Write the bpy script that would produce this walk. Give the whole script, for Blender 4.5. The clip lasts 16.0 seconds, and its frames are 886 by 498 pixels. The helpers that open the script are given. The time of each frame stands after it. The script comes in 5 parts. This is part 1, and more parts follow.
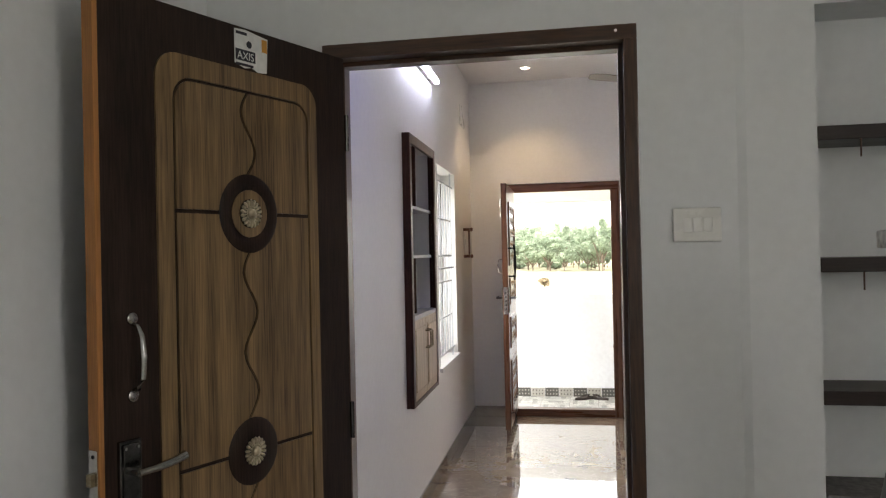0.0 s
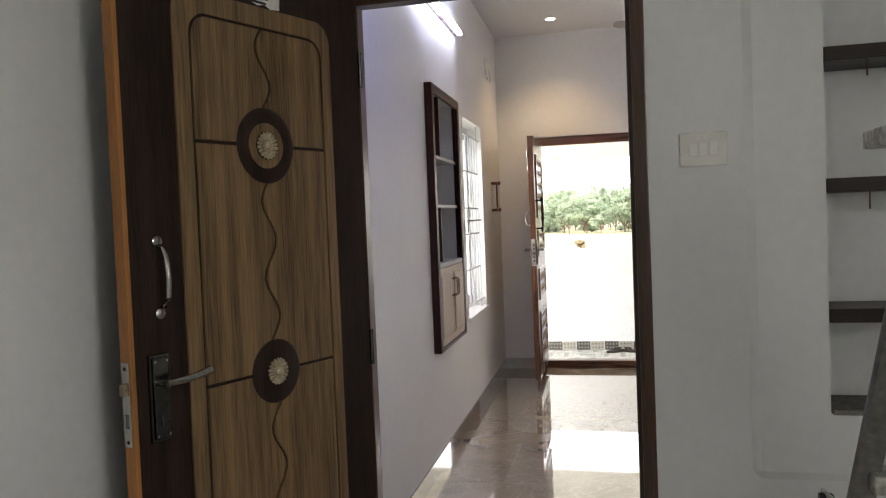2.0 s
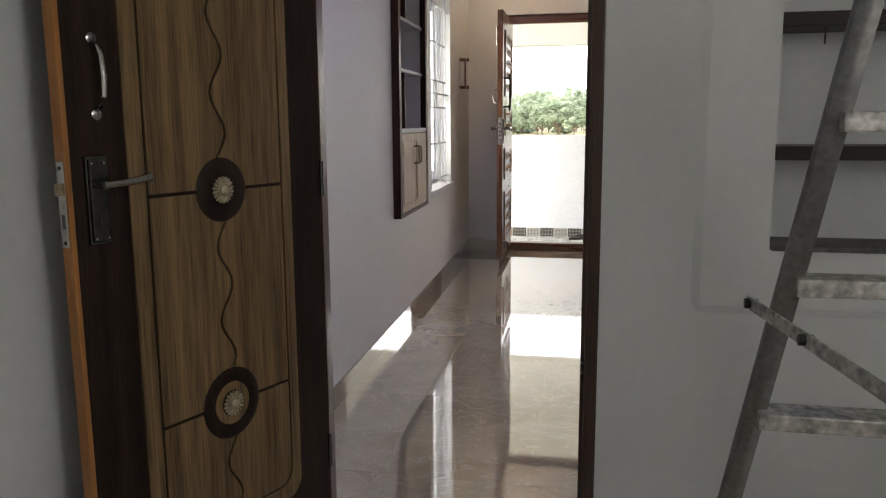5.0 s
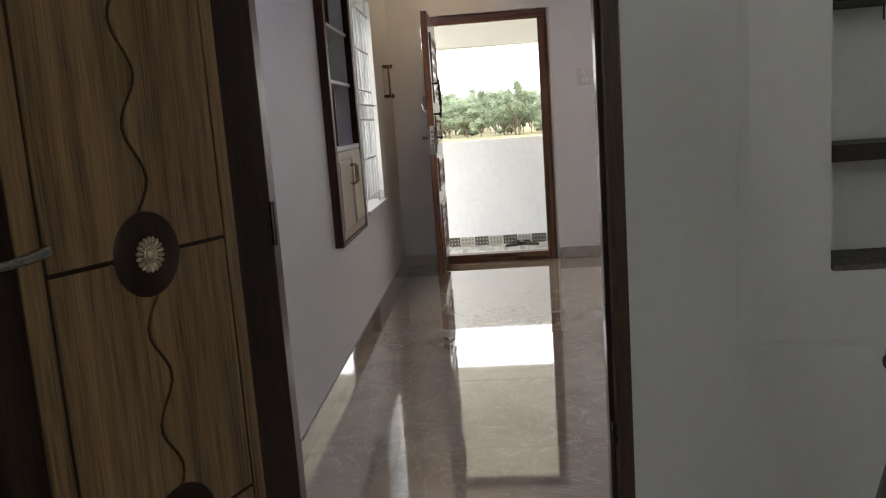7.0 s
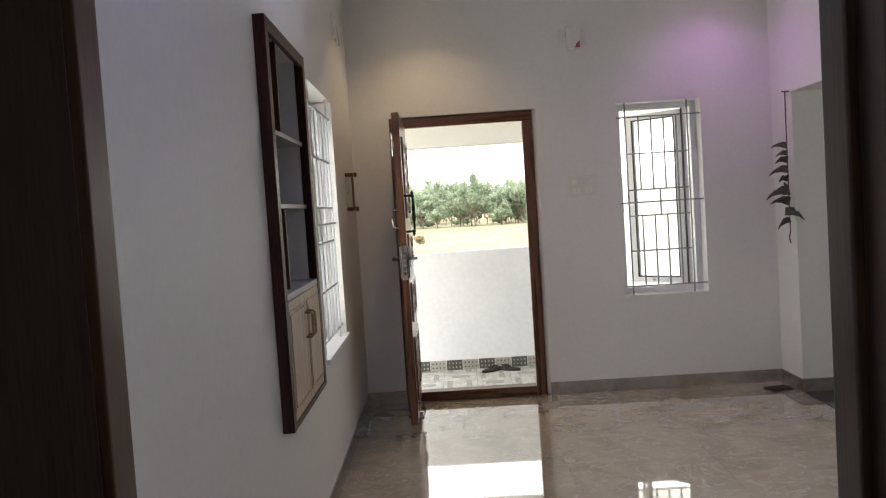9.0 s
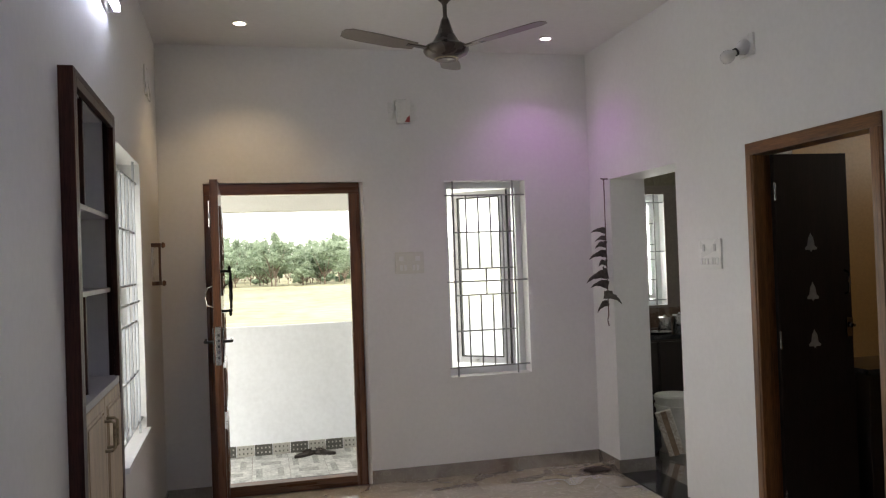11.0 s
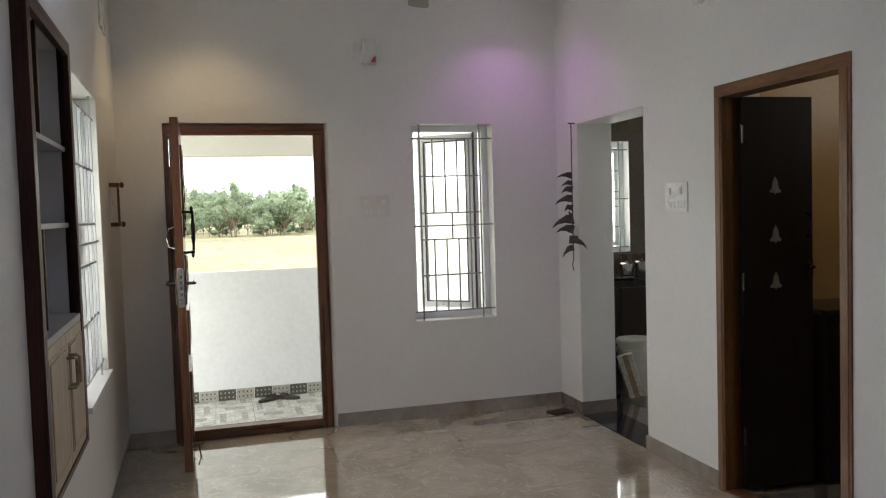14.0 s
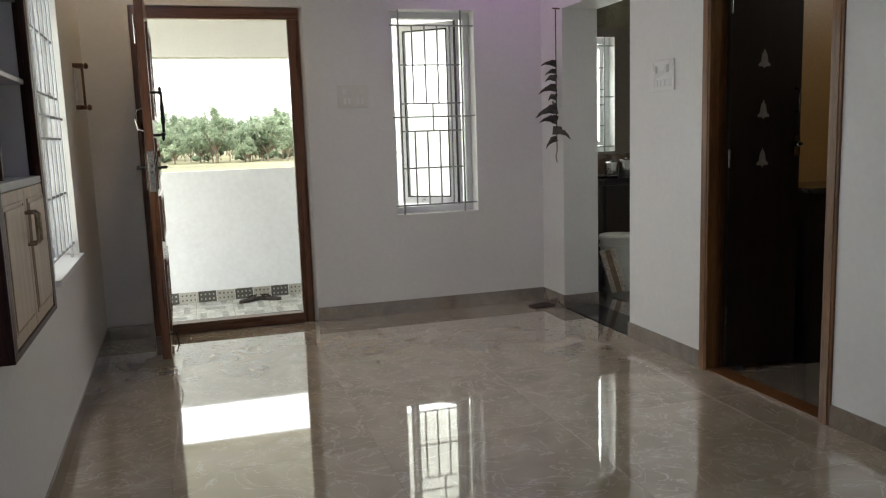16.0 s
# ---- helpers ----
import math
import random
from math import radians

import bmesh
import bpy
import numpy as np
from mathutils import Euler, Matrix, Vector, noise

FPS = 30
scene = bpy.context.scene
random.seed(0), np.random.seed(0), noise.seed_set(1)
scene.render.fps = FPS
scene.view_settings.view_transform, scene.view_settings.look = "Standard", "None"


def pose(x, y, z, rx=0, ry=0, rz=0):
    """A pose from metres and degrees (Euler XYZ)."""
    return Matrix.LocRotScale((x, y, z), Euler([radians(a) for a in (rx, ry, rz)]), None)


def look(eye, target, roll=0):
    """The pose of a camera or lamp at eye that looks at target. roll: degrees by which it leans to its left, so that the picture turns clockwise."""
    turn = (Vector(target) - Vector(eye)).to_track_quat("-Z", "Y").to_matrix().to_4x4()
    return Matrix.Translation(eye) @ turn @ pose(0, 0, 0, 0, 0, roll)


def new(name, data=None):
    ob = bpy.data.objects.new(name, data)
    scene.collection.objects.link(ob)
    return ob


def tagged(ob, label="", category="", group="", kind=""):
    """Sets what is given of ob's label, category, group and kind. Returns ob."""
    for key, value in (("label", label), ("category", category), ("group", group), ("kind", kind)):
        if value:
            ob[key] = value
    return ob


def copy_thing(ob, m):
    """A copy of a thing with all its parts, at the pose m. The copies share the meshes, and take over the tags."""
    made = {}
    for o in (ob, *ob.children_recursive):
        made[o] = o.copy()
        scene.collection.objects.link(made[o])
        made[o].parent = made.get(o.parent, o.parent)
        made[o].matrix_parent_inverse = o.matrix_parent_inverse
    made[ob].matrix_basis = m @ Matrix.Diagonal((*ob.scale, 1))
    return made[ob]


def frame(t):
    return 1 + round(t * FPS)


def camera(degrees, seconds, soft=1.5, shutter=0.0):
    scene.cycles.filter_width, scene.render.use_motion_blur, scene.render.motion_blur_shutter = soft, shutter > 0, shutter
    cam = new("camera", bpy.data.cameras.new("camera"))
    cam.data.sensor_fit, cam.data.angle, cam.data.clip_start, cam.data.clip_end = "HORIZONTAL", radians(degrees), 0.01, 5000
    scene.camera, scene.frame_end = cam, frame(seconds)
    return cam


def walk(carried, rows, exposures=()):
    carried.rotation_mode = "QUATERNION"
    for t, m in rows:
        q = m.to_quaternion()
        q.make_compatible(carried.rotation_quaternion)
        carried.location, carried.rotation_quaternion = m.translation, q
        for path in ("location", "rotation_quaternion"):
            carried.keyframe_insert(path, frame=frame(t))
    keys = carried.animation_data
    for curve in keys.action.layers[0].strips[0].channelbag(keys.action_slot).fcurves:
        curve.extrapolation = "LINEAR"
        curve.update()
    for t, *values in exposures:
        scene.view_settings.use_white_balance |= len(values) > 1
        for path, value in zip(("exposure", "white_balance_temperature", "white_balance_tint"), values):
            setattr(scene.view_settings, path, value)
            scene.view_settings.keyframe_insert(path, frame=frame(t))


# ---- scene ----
cam = camera(58.8, 16.0, soft=1.2)
EXPO = [(0, 2.1, 7150, 13), (4.2, 1.97, 7150, 13), (7, 1.45, 7100, 12), (9, 1.5, 7150, 11), (12.5, 1.36, 7150, 8), (16, 1.36, 7050, 5)]
PATH = [
    (0, (1.043, -2.122, 1.505), (0.676, -0.156, 1.519), -1.2),
    (0.5, (1.074, -2.157, 1.509), (0.703, -0.193, 1.569), -2.4),
    (1, (1.072, -2.169, 1.489), (0.629, -0.219, 1.511), -1.8),
    (1.5, (1.087, -2.161, 1.449), (0.621, -0.216, 1.426), -2.2),
    (2, (1.118, -2.18, 1.407), (0.659, -0.235, 1.336), -2.3),
    (2.5, (1.131, -2.146, 1.37), (0.663, -0.203, 1.3), -2.4),
    (3, (1.137, -2.177, 1.315), (0.672, -0.236, 1.182), -1.5),
    (3.5, (1.144, -2.18, 1.274), (0.663, -0.246, 1.105), -1.6),
    (4, (1.167, -2.184, 1.237), (0.707, -0.247, 1.043), -0.4),
    (4.2, (1.176, -2.187, 1.226), (0.733, -0.249, 1.002), -0.5),
    (6.3, (1.083, -2.041, 1.213), (0.759, -0.105, 0.833), 0.0),
    (6.5, (1.043, -1.996, 1.213), (0.747, -0.047, 0.878), -1.2),
    (7, (0.922, -1.757, 1.251), (0.746, 0.21, 0.933), -4.1),
    (7.5, (0.942, -1.515, 1.306), (0.648, 0.448, 1.062), -3.2),
    (8, (0.903, -1.272, 1.367), (0.588, 0.689, 1.131), -2.3),
    (8.5, (0.775, -0.967, 1.386), (0.66, 1.023, 1.22), -1.9),
    (9, (0.737, -0.751, 1.444), (0.688, 1.246, 1.343), -3.7),
    (9.5, (0.754, -0.626, 1.505), (0.781, 1.374, 1.47), -1.0),
    (10, (0.679, -0.473, 1.542), (0.899, 1.515, 1.534), -1.5),
    (10.2, (0.658, -0.448, 1.554), (0.945, 1.531, 1.54), -1.9),
    (12.3, (0.563, -0.421, 1.577), (1.106, 1.5, 1.697), -1.5),
    (12.5, (0.573, -0.417, 1.583), (1.112, 1.507, 1.679), -1.5),
    (13, (0.571, -0.408, 1.564), (1.127, 1.513, 1.605), -1.5),
    (13.5, (0.576, -0.395, 1.53), (1.134, 1.525, 1.477), -1.1),
    (14, (0.576, -0.389, 1.508), (1.124, 1.531, 1.411), -1.7),
    (14.5, (0.593, -0.37, 1.478), (1.166, 1.54, 1.32), -1.4),
    (15, (0.599, -0.354, 1.428), (1.191, 1.546, 1.227), -1.9),
    (15.5, (0.594, -0.347, 1.386), (1.177, 1.555, 1.183), -2.2),
    (16, (0.618, -0.32, 1.254), (1.192, 1.575, 0.972), -1.9),
]
walk(cam, [(t, look(eye, target, roll)) for t, eye, target, roll in PATH],
     exposures=EXPO)

SKY, SUN = 0.15, 2.0
DAY_WIN, DAY_SIDE, DAY_BACK, DAY_KIT, FILL_BATH = 3.6, 12.0, 2.9, 6.5, 1.1
SPOTW, SPOTP, SPOTB, SPOTC = 6.5, 4.2, 5.5, 4.0

# ---- world and light ----
world = bpy.data.worlds.new("world")
scene.world = world
world.use_nodes = True
wn = world.node_tree
sky = wn.nodes.new("ShaderNodeTexSky")
sky.sky_type, sky.sun_disc = "NISHITA", False
sky.sun_elevation, sky.sun_rotation = radians(50), radians(180)
sky.air_density, sky.dust_density, sky.ozone_density = 1.0, 4.0, 1.0
veil = wn.nodes.new("ShaderNodeMix")      # thin even cloud over the whole sky
veil.data_type = "RGBA"
veil.inputs["Factor"].default_value = 0.6
veil.inputs["B"].default_value = (13.0, 13.2, 13.4, 1)
wn.links.new(sky.outputs["Color"], veil.inputs["A"])
wn.links.new(veil.outputs["Result"], wn.nodes["Background"].inputs["Color"])
wn.nodes["Background"].inputs["Strength"].default_value = SKY

sun = new("sun", bpy.data.lights.new("sun", "SUN"))
sun.data.energy, sun.data.angle, sun.data.color = SUN, radians(12), (1.0, 0.94, 0.84)
sun.matrix_world = look((0, 0, 20), (0.0, 6.4, 12.4))


def area_lamp(name, where, target, w, h, power, colour=(1, 1, 1)):
    lamp = new(name, bpy.data.lights.new(name, "AREA"))
    lamp.data.shape, lamp.data.size, lamp.data.size_y = "RECTANGLE", w, h
    lamp.data.energy, lamp.data.color = power, colour
    lamp.matrix_world = look(where, target)
    lamp.visible_camera = True
    return lamp


def spot_lamp(name, where, power, colour, degrees=115):
    lamp = new(name, bpy.data.lights.new(name, "SPOT"))
    lamp.data.energy, lamp.data.color = power, colour
    lamp.data.spot_size, lamp.data.spot_blend, lamp.data.shadow_soft_size = radians(degrees), 0.8, 0.04
    lamp.matrix_world = look(where, (where[0], where[1], 0))
    return lamp


# ---- materials ----
def nodes_of(name):
    m = bpy.data.materials.new(name)
    m.use_nodes = True
    return m, m.node_tree.nodes, m.node_tree.links, m.node_tree.nodes["Principled BSDF"]


def surf(name, col, rough=0.5, metal=0.0, scale=4.0, var=0.12, fine=60.0, bump=0.1, stretch=(1, 1, 1), col2=None, coat=0.0, dist=0.002, spread=0.0):
    """A surface with broad stains, fine grain, uneven gloss and slight relief."""
    m, n, l, p = nodes_of(name)
    tc = n.new("ShaderNodeTexCoord")
    mp = n.new("ShaderNodeMapping")
    mp.inputs["Scale"].default_value = stretch
    l.new(tc.outputs["Object"], mp.inputs["Vector"])
    vec = mp.outputs["Vector"]
    if spread:
        info = n.new("ShaderNodeObjectInfo")
        mul = n.new("ShaderNodeMath")
        mul.operation = "MULTIPLY"
        mul.inputs[1].default_value = spread
        l.new(info.outputs["Random"], mul.inputs[0])
        add = n.new("ShaderNodeVectorMath")
        add.operation = "ADD"
        l.new(vec, add.inputs[0])
        l.new(mul.outputs[0], add.inputs[1])
        vec = add.outputs[0]
    big = n.new("ShaderNodeTexNoise")
    big.inputs["Scale"].default_value, big.inputs["Detail"].default_value = scale, 5
    small = n.new("ShaderNodeTexNoise")
    small.inputs["Scale"].default_value, small.inputs["Detail"].default_value = fine, 4
    l.new(vec, big.inputs["Vector"])
    l.new(vec, small.inputs["Vector"])
    mix = n.new("ShaderNodeMath")
    mix.operation = "MULTIPLY_ADD"
    mix.inputs[1].default_value = 0.5
    half = n.new("ShaderNodeMath")
    half.operation = "MULTIPLY"
    half.inputs[1].default_value = 0.5
    l.new(small.outputs["Fac"], half.inputs[0])
    l.new(big.outputs["Fac"], mix.inputs[0])
    l.new(half.outputs[0], mix.inputs[2])
    ramp = n.new("ShaderNodeValToRGB")
    a = [max(0.0, c * (1 - var)) for c in col]
    b = [min(1.0, c * (1 + var)) for c in (col2 or col)]
    ramp.color_ramp.elements[0].position, ramp.color_ramp.elements[0].color = 0.35, (*a, 1)
    ramp.color_ramp.elements[1].position, ramp.color_ramp.elements[1].color = 0.65, (*b, 1)
    l.new(mix.outputs[0], ramp.inputs["Fac"])
    l.new(ramp.outputs["Color"], p.inputs["Base Color"])
    rr = n.new("ShaderNodeMapRange")
    rr.inputs["To Min"].default_value, rr.inputs["To Max"].default_value = max(0.02, rough * 0.8), min(1, rough * 1.2)
    l.new(big.outputs["Fac"], rr.inputs["Value"])
    l.new(rr.outputs["Result"], p.inputs["Roughness"])
    p.inputs["Metallic"].default_value = metal
    p.inputs["Coat Weight"].default_value = coat
    p.inputs["Coat Roughness"].default_value = 0.15
    if bump:
        bp = n.new("ShaderNodeBump")
        bp.inputs["Strength"].default_value, bp.inputs["Distance"].default_value = bump, dist
        l.new(mix.outputs[0], bp.inputs["Height"])
        l.new(bp.outputs["Normal"], p.inputs["Normal"])
    return m


def glow(name, col, strength):
    m, n, l, p = nodes_of(name)
    p.inputs["Base Color"].default_value = (0.8, 0.8, 0.8, 1)
    p.inputs["Emission Color"].default_value = (*col, 1)
    p.inputs["Emission Strength"].default_value = strength
    return m


def marble(name, dark, light, vein, rough, scale=1.6):
    """Polished tile: clouded stone with thin curved veins, each piece cut from another place."""
    m, n, l, p = nodes_of(name)
    tc, info = n.new("ShaderNodeTexCoord"), n.new("ShaderNodeObjectInfo")
    mul = n.new("ShaderNodeMath")
    mul.operation = "MULTIPLY"
    mul.inputs[1].default_value = 37.0
    l.new(info.outputs["Random"], mul.inputs[0])
    add = n.new("ShaderNodeVectorMath")
    add.operation = "ADD"
    l.new(tc.outputs["Object"], add.inputs[0])
    l.new(mul.outputs[0], add.inputs[1])
    cloud = n.new("ShaderNodeTexNoise")
    cloud.inputs["Scale"].default_value, cloud.inputs["Detail"].default_value, cloud.inputs["Distortion"].default_value = scale * 1.8, 8, 1.2
    veins = n.new("ShaderNodeTexNoise")
    veins.inputs["Scale"].default_value, veins.inputs["Detail"].default_value, veins.inputs["Distortion"].default_value = scale * 2.3, 7, 3.0
    l.new(add.outputs[0], cloud.inputs["Vector"])
    l.new(add.outputs[0], veins.inputs["Vector"])
    r1 = n.new("ShaderNodeValToRGB")
    r1.color_ramp.elements[0].position, r1.color_ramp.elements[0].color = 0.36, (*dark, 1)
    r1.color_ramp.elements[1].position, r1.color_ramp.elements[1].color = 0.66, (*light, 1)
    l.new(cloud.outputs["Fac"], r1.inputs["Fac"])
    r2 = n.new("ShaderNodeValToRGB")
    r2.color_ramp.elements[0].position, r2.color_ramp.elements[0].color = 0.482, (0, 0, 0, 1)
    r2.color_ramp.elements[1].position, r2.color_ramp.elements[1].color = 0.518, (0, 0, 0, 1)
    mid = r2.color_ramp.elements.new(0.5)
    mid.color = (0.68, 0.68, 0.68, 1)
    l.new(veins.outputs["Fac"], r2.inputs["Fac"])
    mx = n.new("ShaderNodeMix")
    mx.data_type = "RGBA"
    l.new(r2.outputs["Color"], mx.inputs["Factor"])
    l.new(r1.outputs["Color"], mx.inputs["A"])
    mx.inputs["B"].default_value = (*vein, 1)
    l.new(mx.outputs["Result"], p.inputs["Base Color"])
    rr = n.new("ShaderNodeMapRange")
    rr.inputs["To Min"].default_value, rr.inputs["To Max"].default_value = rough * 0.6, rough * 1.5
    l.new(cloud.outputs["Fac"], rr.inputs["Value"])
    l.new(rr.outputs["Result"], p.inputs["Roughness"])
    p.inputs["IOR"].default_value = 2.2 if rough < 0.1 else 1.55
    p.inputs["Coat Weight"].default_value = 1.0 if rough < 0.1 else 0.2
    p.inputs["Coat Roughness"].default_value = 0.02
    p.inputs["Coat IOR"].default_value = 2.0
    return m


M_WALL = surf("wall_paint", (0.80, 0.79, 0.77), 0.55, scale=1.3, var=0.03, fine=35, bump=0.12, dist=0.003)
M_WALL2 = surf("grey_white_paint", (0.74, 0.76, 0.77), 0.5, scale=1.2, var=0.035, fine=30, bump=0.15, dist=0.003)
M_CEIL = surf("ceiling_paint", (0.80, 0.79, 0.77), 0.8, scale=1.0, var=0.03, fine=30, bump=0.08)
M_FLOOR = marble("brown_marble_tile", (0.40, 0.338, 0.242), (0.515, 0.445, 0.332), (0.68, 0.615, 0.50), 0.045)
M_SKIRT = marble("skirting_tile", (0.20, 0.165, 0.135), (0.27, 0.23, 0.19), (0.33, 0.29, 0.25), 0.06, 3.0)
M_GROUT = surf("grout", (0.24, 0.20, 0.17), 0.8, scale=20, var=0.1)
M_GRANITE = surf("black_granite", (0.012, 0.012, 0.014), 0.12, scale=30, var=0.5, fine=220, bump=0.0, col2=(0.03, 0.03, 0.033))
M_DARK = surf("dark_laminate", (0.014, 0.008, 0.006), 0.45, scale=3, var=0.35, fine=26, bump=0.3, stretch=(9, 9, 0.5), col2=(0.030, 0.017, 0.012))
M_VENEER = surf("walnut_veneer", (0.092, 0.053, 0.022), 0.38, scale=3.2, var=0.28, fine=22, bump=0.12, stretch=(11, 11, 0.35), col2=(0.235, 0.150, 0.070), spread=9.0)
M_EDGE = surf("raw_teak_edge", (0.36, 0.15, 0.04), 0.5, scale=4, var=0.25, fine=30, bump=0.2, stretch=(12, 12, 0.5))
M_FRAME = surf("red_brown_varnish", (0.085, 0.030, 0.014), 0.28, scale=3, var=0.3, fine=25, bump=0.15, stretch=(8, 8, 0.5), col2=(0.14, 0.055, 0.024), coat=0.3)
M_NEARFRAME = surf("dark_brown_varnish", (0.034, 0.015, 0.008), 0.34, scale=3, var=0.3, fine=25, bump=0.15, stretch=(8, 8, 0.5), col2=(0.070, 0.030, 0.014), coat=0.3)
M_TEAK = surf("teak_varnish", (0.115, 0.046, 0.015), 0.32, scale=3, var=0.3, fine=30, bump=0.15, stretch=(10, 10, 0.5), col2=(0.205, 0.090, 0.032), coat=0.2)
M_FRAME_H = surf("red_brown_varnish_rail", (0.085, 0.030, 0.014), 0.28, scale=3, var=0.3, fine=25, bump=0.15, stretch=(0.5, 8, 8), col2=(0.14, 0.055, 0.024), coat=0.3)
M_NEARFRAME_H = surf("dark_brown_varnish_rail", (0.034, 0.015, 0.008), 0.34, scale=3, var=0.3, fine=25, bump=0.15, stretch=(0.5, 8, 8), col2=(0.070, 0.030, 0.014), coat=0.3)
M_TEAK_H = surf("teak_varnish_rail", (0.115, 0.046, 0.015), 0.32, scale=3, var=0.3, fine=30, bump=0.15, stretch=(10, 0.5, 10), col2=(0.205, 0.090, 0.032), coat=0.2)
M_CABFRAME = surf("mahogany_laminate", (0.040, 0.014, 0.010), 0.35, scale=3, var=0.3, fine=30, bump=0.1, stretch=(8, 8, 0.6), col2=(0.065, 0.024, 0.016))
M_MAPLE = surf("pale_maple", (0.42, 0.30, 0.19), 0.42, scale=3, var=0.12, fine=30, bump=0.1, stretch=(9, 9, 0.5), col2=(0.54, 0.41, 0.28))
M_SHELFIN = surf("lilac_grey_laminate", (0.21, 0.195, 0.40), 0.5, scale=2, var=0.08)
M_SHELFEDGE = surf("grey_shelf", (0.42, 0.40, 0.40), 0.4, scale=3, var=0.1)
M_STEEL = surf("brushed_steel", (0.62, 0.60, 0.57), 0.24, 1.0, scale=10, var=0.12, fine=120, bump=0.05)
M_BRASS = surf("antique_brass", (0.36, 0.30, 0.20), 0.34, 1.0, scale=30, var=0.3, fine=140, bump=0.1)
M_ROSE = surf("bright_cast_brass", (0.52, 0.45, 0.33), 0.30, 0.75, scale=40, var=0.25, fine=160, bump=0.1)
M_CHROME = surf("dull_chrome", (0.40, 0.39, 0.37), 0.2, 1.0, scale=16, var=0.25, fine=120, bump=0.05)
M_BELL = surf("grey_print", (0.20, 0.20, 0.19), 0.5, scale=20, var=0.15)
M_CREAMPLATE = surf("cream_plate_plastic", (0.74, 0.73, 0.67), 0.3, scale=8, var=0.03, bump=0.02)
M_GUN = surf("dark_lock_metal", (0.13, 0.125, 0.12), 0.22, 1.0, scale=20, var=0.25, fine=100, bump=0.05)
M_BLACKIRON = surf("black_iron", (0.02, 0.02, 0.02), 0.4, 0.6, scale=20, var=0.3)
M_BRONZE = surf("brown_fan_enamel", (0.085, 0.066, 0.050), 0.28, 0.35, scale=10, var=0.15, coat=0.4)
M_BLADE = surf("grey_brown_fan_blade", (0.20, 0.17, 0.145), 0.35, 0.3, scale=8, var=0.12)
M_PLASTIC = surf("white_plastic", (0.78, 0.78, 0.75), 0.28, scale=8, var=0.03, bump=0.02)
M_SWITCH = surf("white_switch", (0.86, 0.86, 0.84), 0.22, scale=9, var=0.02, bump=0.0)
M_SOCKET = surf("pale_grey_socket", (0.50, 0.50, 0.49), 0.4, scale=9, var=0.05)
M_GREY = surf("grey_slot", (0.12, 0.12, 0.12), 0.5, scale=9, var=0.1)
M_UPVC = surf("white_upvc", (0.82, 0.83, 0.84), 0.3, scale=5, var=0.03, bump=0.02)
M_GRILLE = surf("grey_white_grille_paint", (0.30, 0.31, 0.31), 0.4, scale=12, var=0.15, bump=0.05)
M_GRILLEW = surf("white_grille_paint", (0.52, 0.53, 0.56), 0.4, scale=12, var=0.1, bump=0.05)
M_LADDER = surf("worn_aluminium", (0.20, 0.20, 0.195), 0.40, 0.85, scale=9, var=0.3, fine=70, bump=0.12)
M_SPLASH = surf("paint_splashed_metal", (0.26, 0.26, 0.25), 0.5, 0.5, scale=22, var=0.3, fine=60, bump=0.2, col2=(0.62, 0.61, 0.58))
M_SHELFWOOD = surf("dark_niche_shelf", (0.030, 0.020, 0.018), 0.42, scale=3, var=0.3, fine=26, bump=0.15, stretch=(0.6, 8, 8))
M_PUTTY = surf("rough_putty", (0.16, 0.15, 0.145), 0.9, scale=30, var=0.3, bump=0.5)
M_PARAPET = surf("parapet_whitewash", (0.83, 0.86, 0.89), 0.8, scale=2.2, var=0.05, fine=26, bump=0.25, dist=0.004)
M_EXT = surf("cream_exterior_paint", (0.76, 0.755, 0.73), 0.8, scale=2, var=0.05, bump=0.15)
M_PORCHTILE = surf("grey_patterned_tile", (0.36, 0.37, 0.36), 0.35, scale=11, var=0.25, fine=50, bump=0.05, col2=(0.60, 0.60, 0.57), spread=30.0)
M_TILEGREY = surf("grey_tile_print", (0.15, 0.16, 0.15), 0.35, scale=40, var=0.5, fine=120, bump=0.0, col2=(0.34, 0.34, 0.32), spread=30.0)
M_BDARK = surf("charcoal_border_tile", (0.09, 0.09, 0.08), 0.3, scale=25, var=0.3)
M_BLIGHT = surf("cream_border_tile", (0.44, 0.43, 0.39), 0.3, scale=25, var=0.15)
M_BTAN = surf("tan_border_tile", (0.34, 0.24, 0.16), 0.3, scale=25, var=0.2)
M_BLACKDOOR = surf("black_brown_pvc", (0.012, 0.008, 0.007), 0.42, scale=3, var=0.3, fine=20, bump=0.1, stretch=(6, 6, 0.6))
M_BATHWALL = surf("tan_wall_tile", (0.46, 0.29, 0.12), 0.4, scale=2, var=0.1)
M_BROWNTILE = marble("brown_kitchen_tile", (0.10, 0.060, 0.040), (0.17, 0.11, 0.075), (0.25, 0.18, 0.12), 0.25, 3.0)
M_OLIVETILE = marble("olive_kitchen_tile", (0.16, 0.135, 0.085), (0.23, 0.195, 0.125), (0.3, 0.27, 0.2), 0.3, 3.0)
M_CABDARK = surf("dark_red_brown_cabinet", (0.022, 0.010, 0.008), 0.4, scale=3, var=0.2, stretch=(5, 5, 0.6))
M_BUCKET = surf("white_bucket_plastic", (0.70, 0.69, 0.64), 0.4, scale=9, var=0.06)
M_PLYWRAP = surf("wrapped_tile_carton", (0.55, 0.45, 0.33), 0.35, scale=5, var=0.25, bump=0.3, col2=(0.75, 0.73, 0.68))
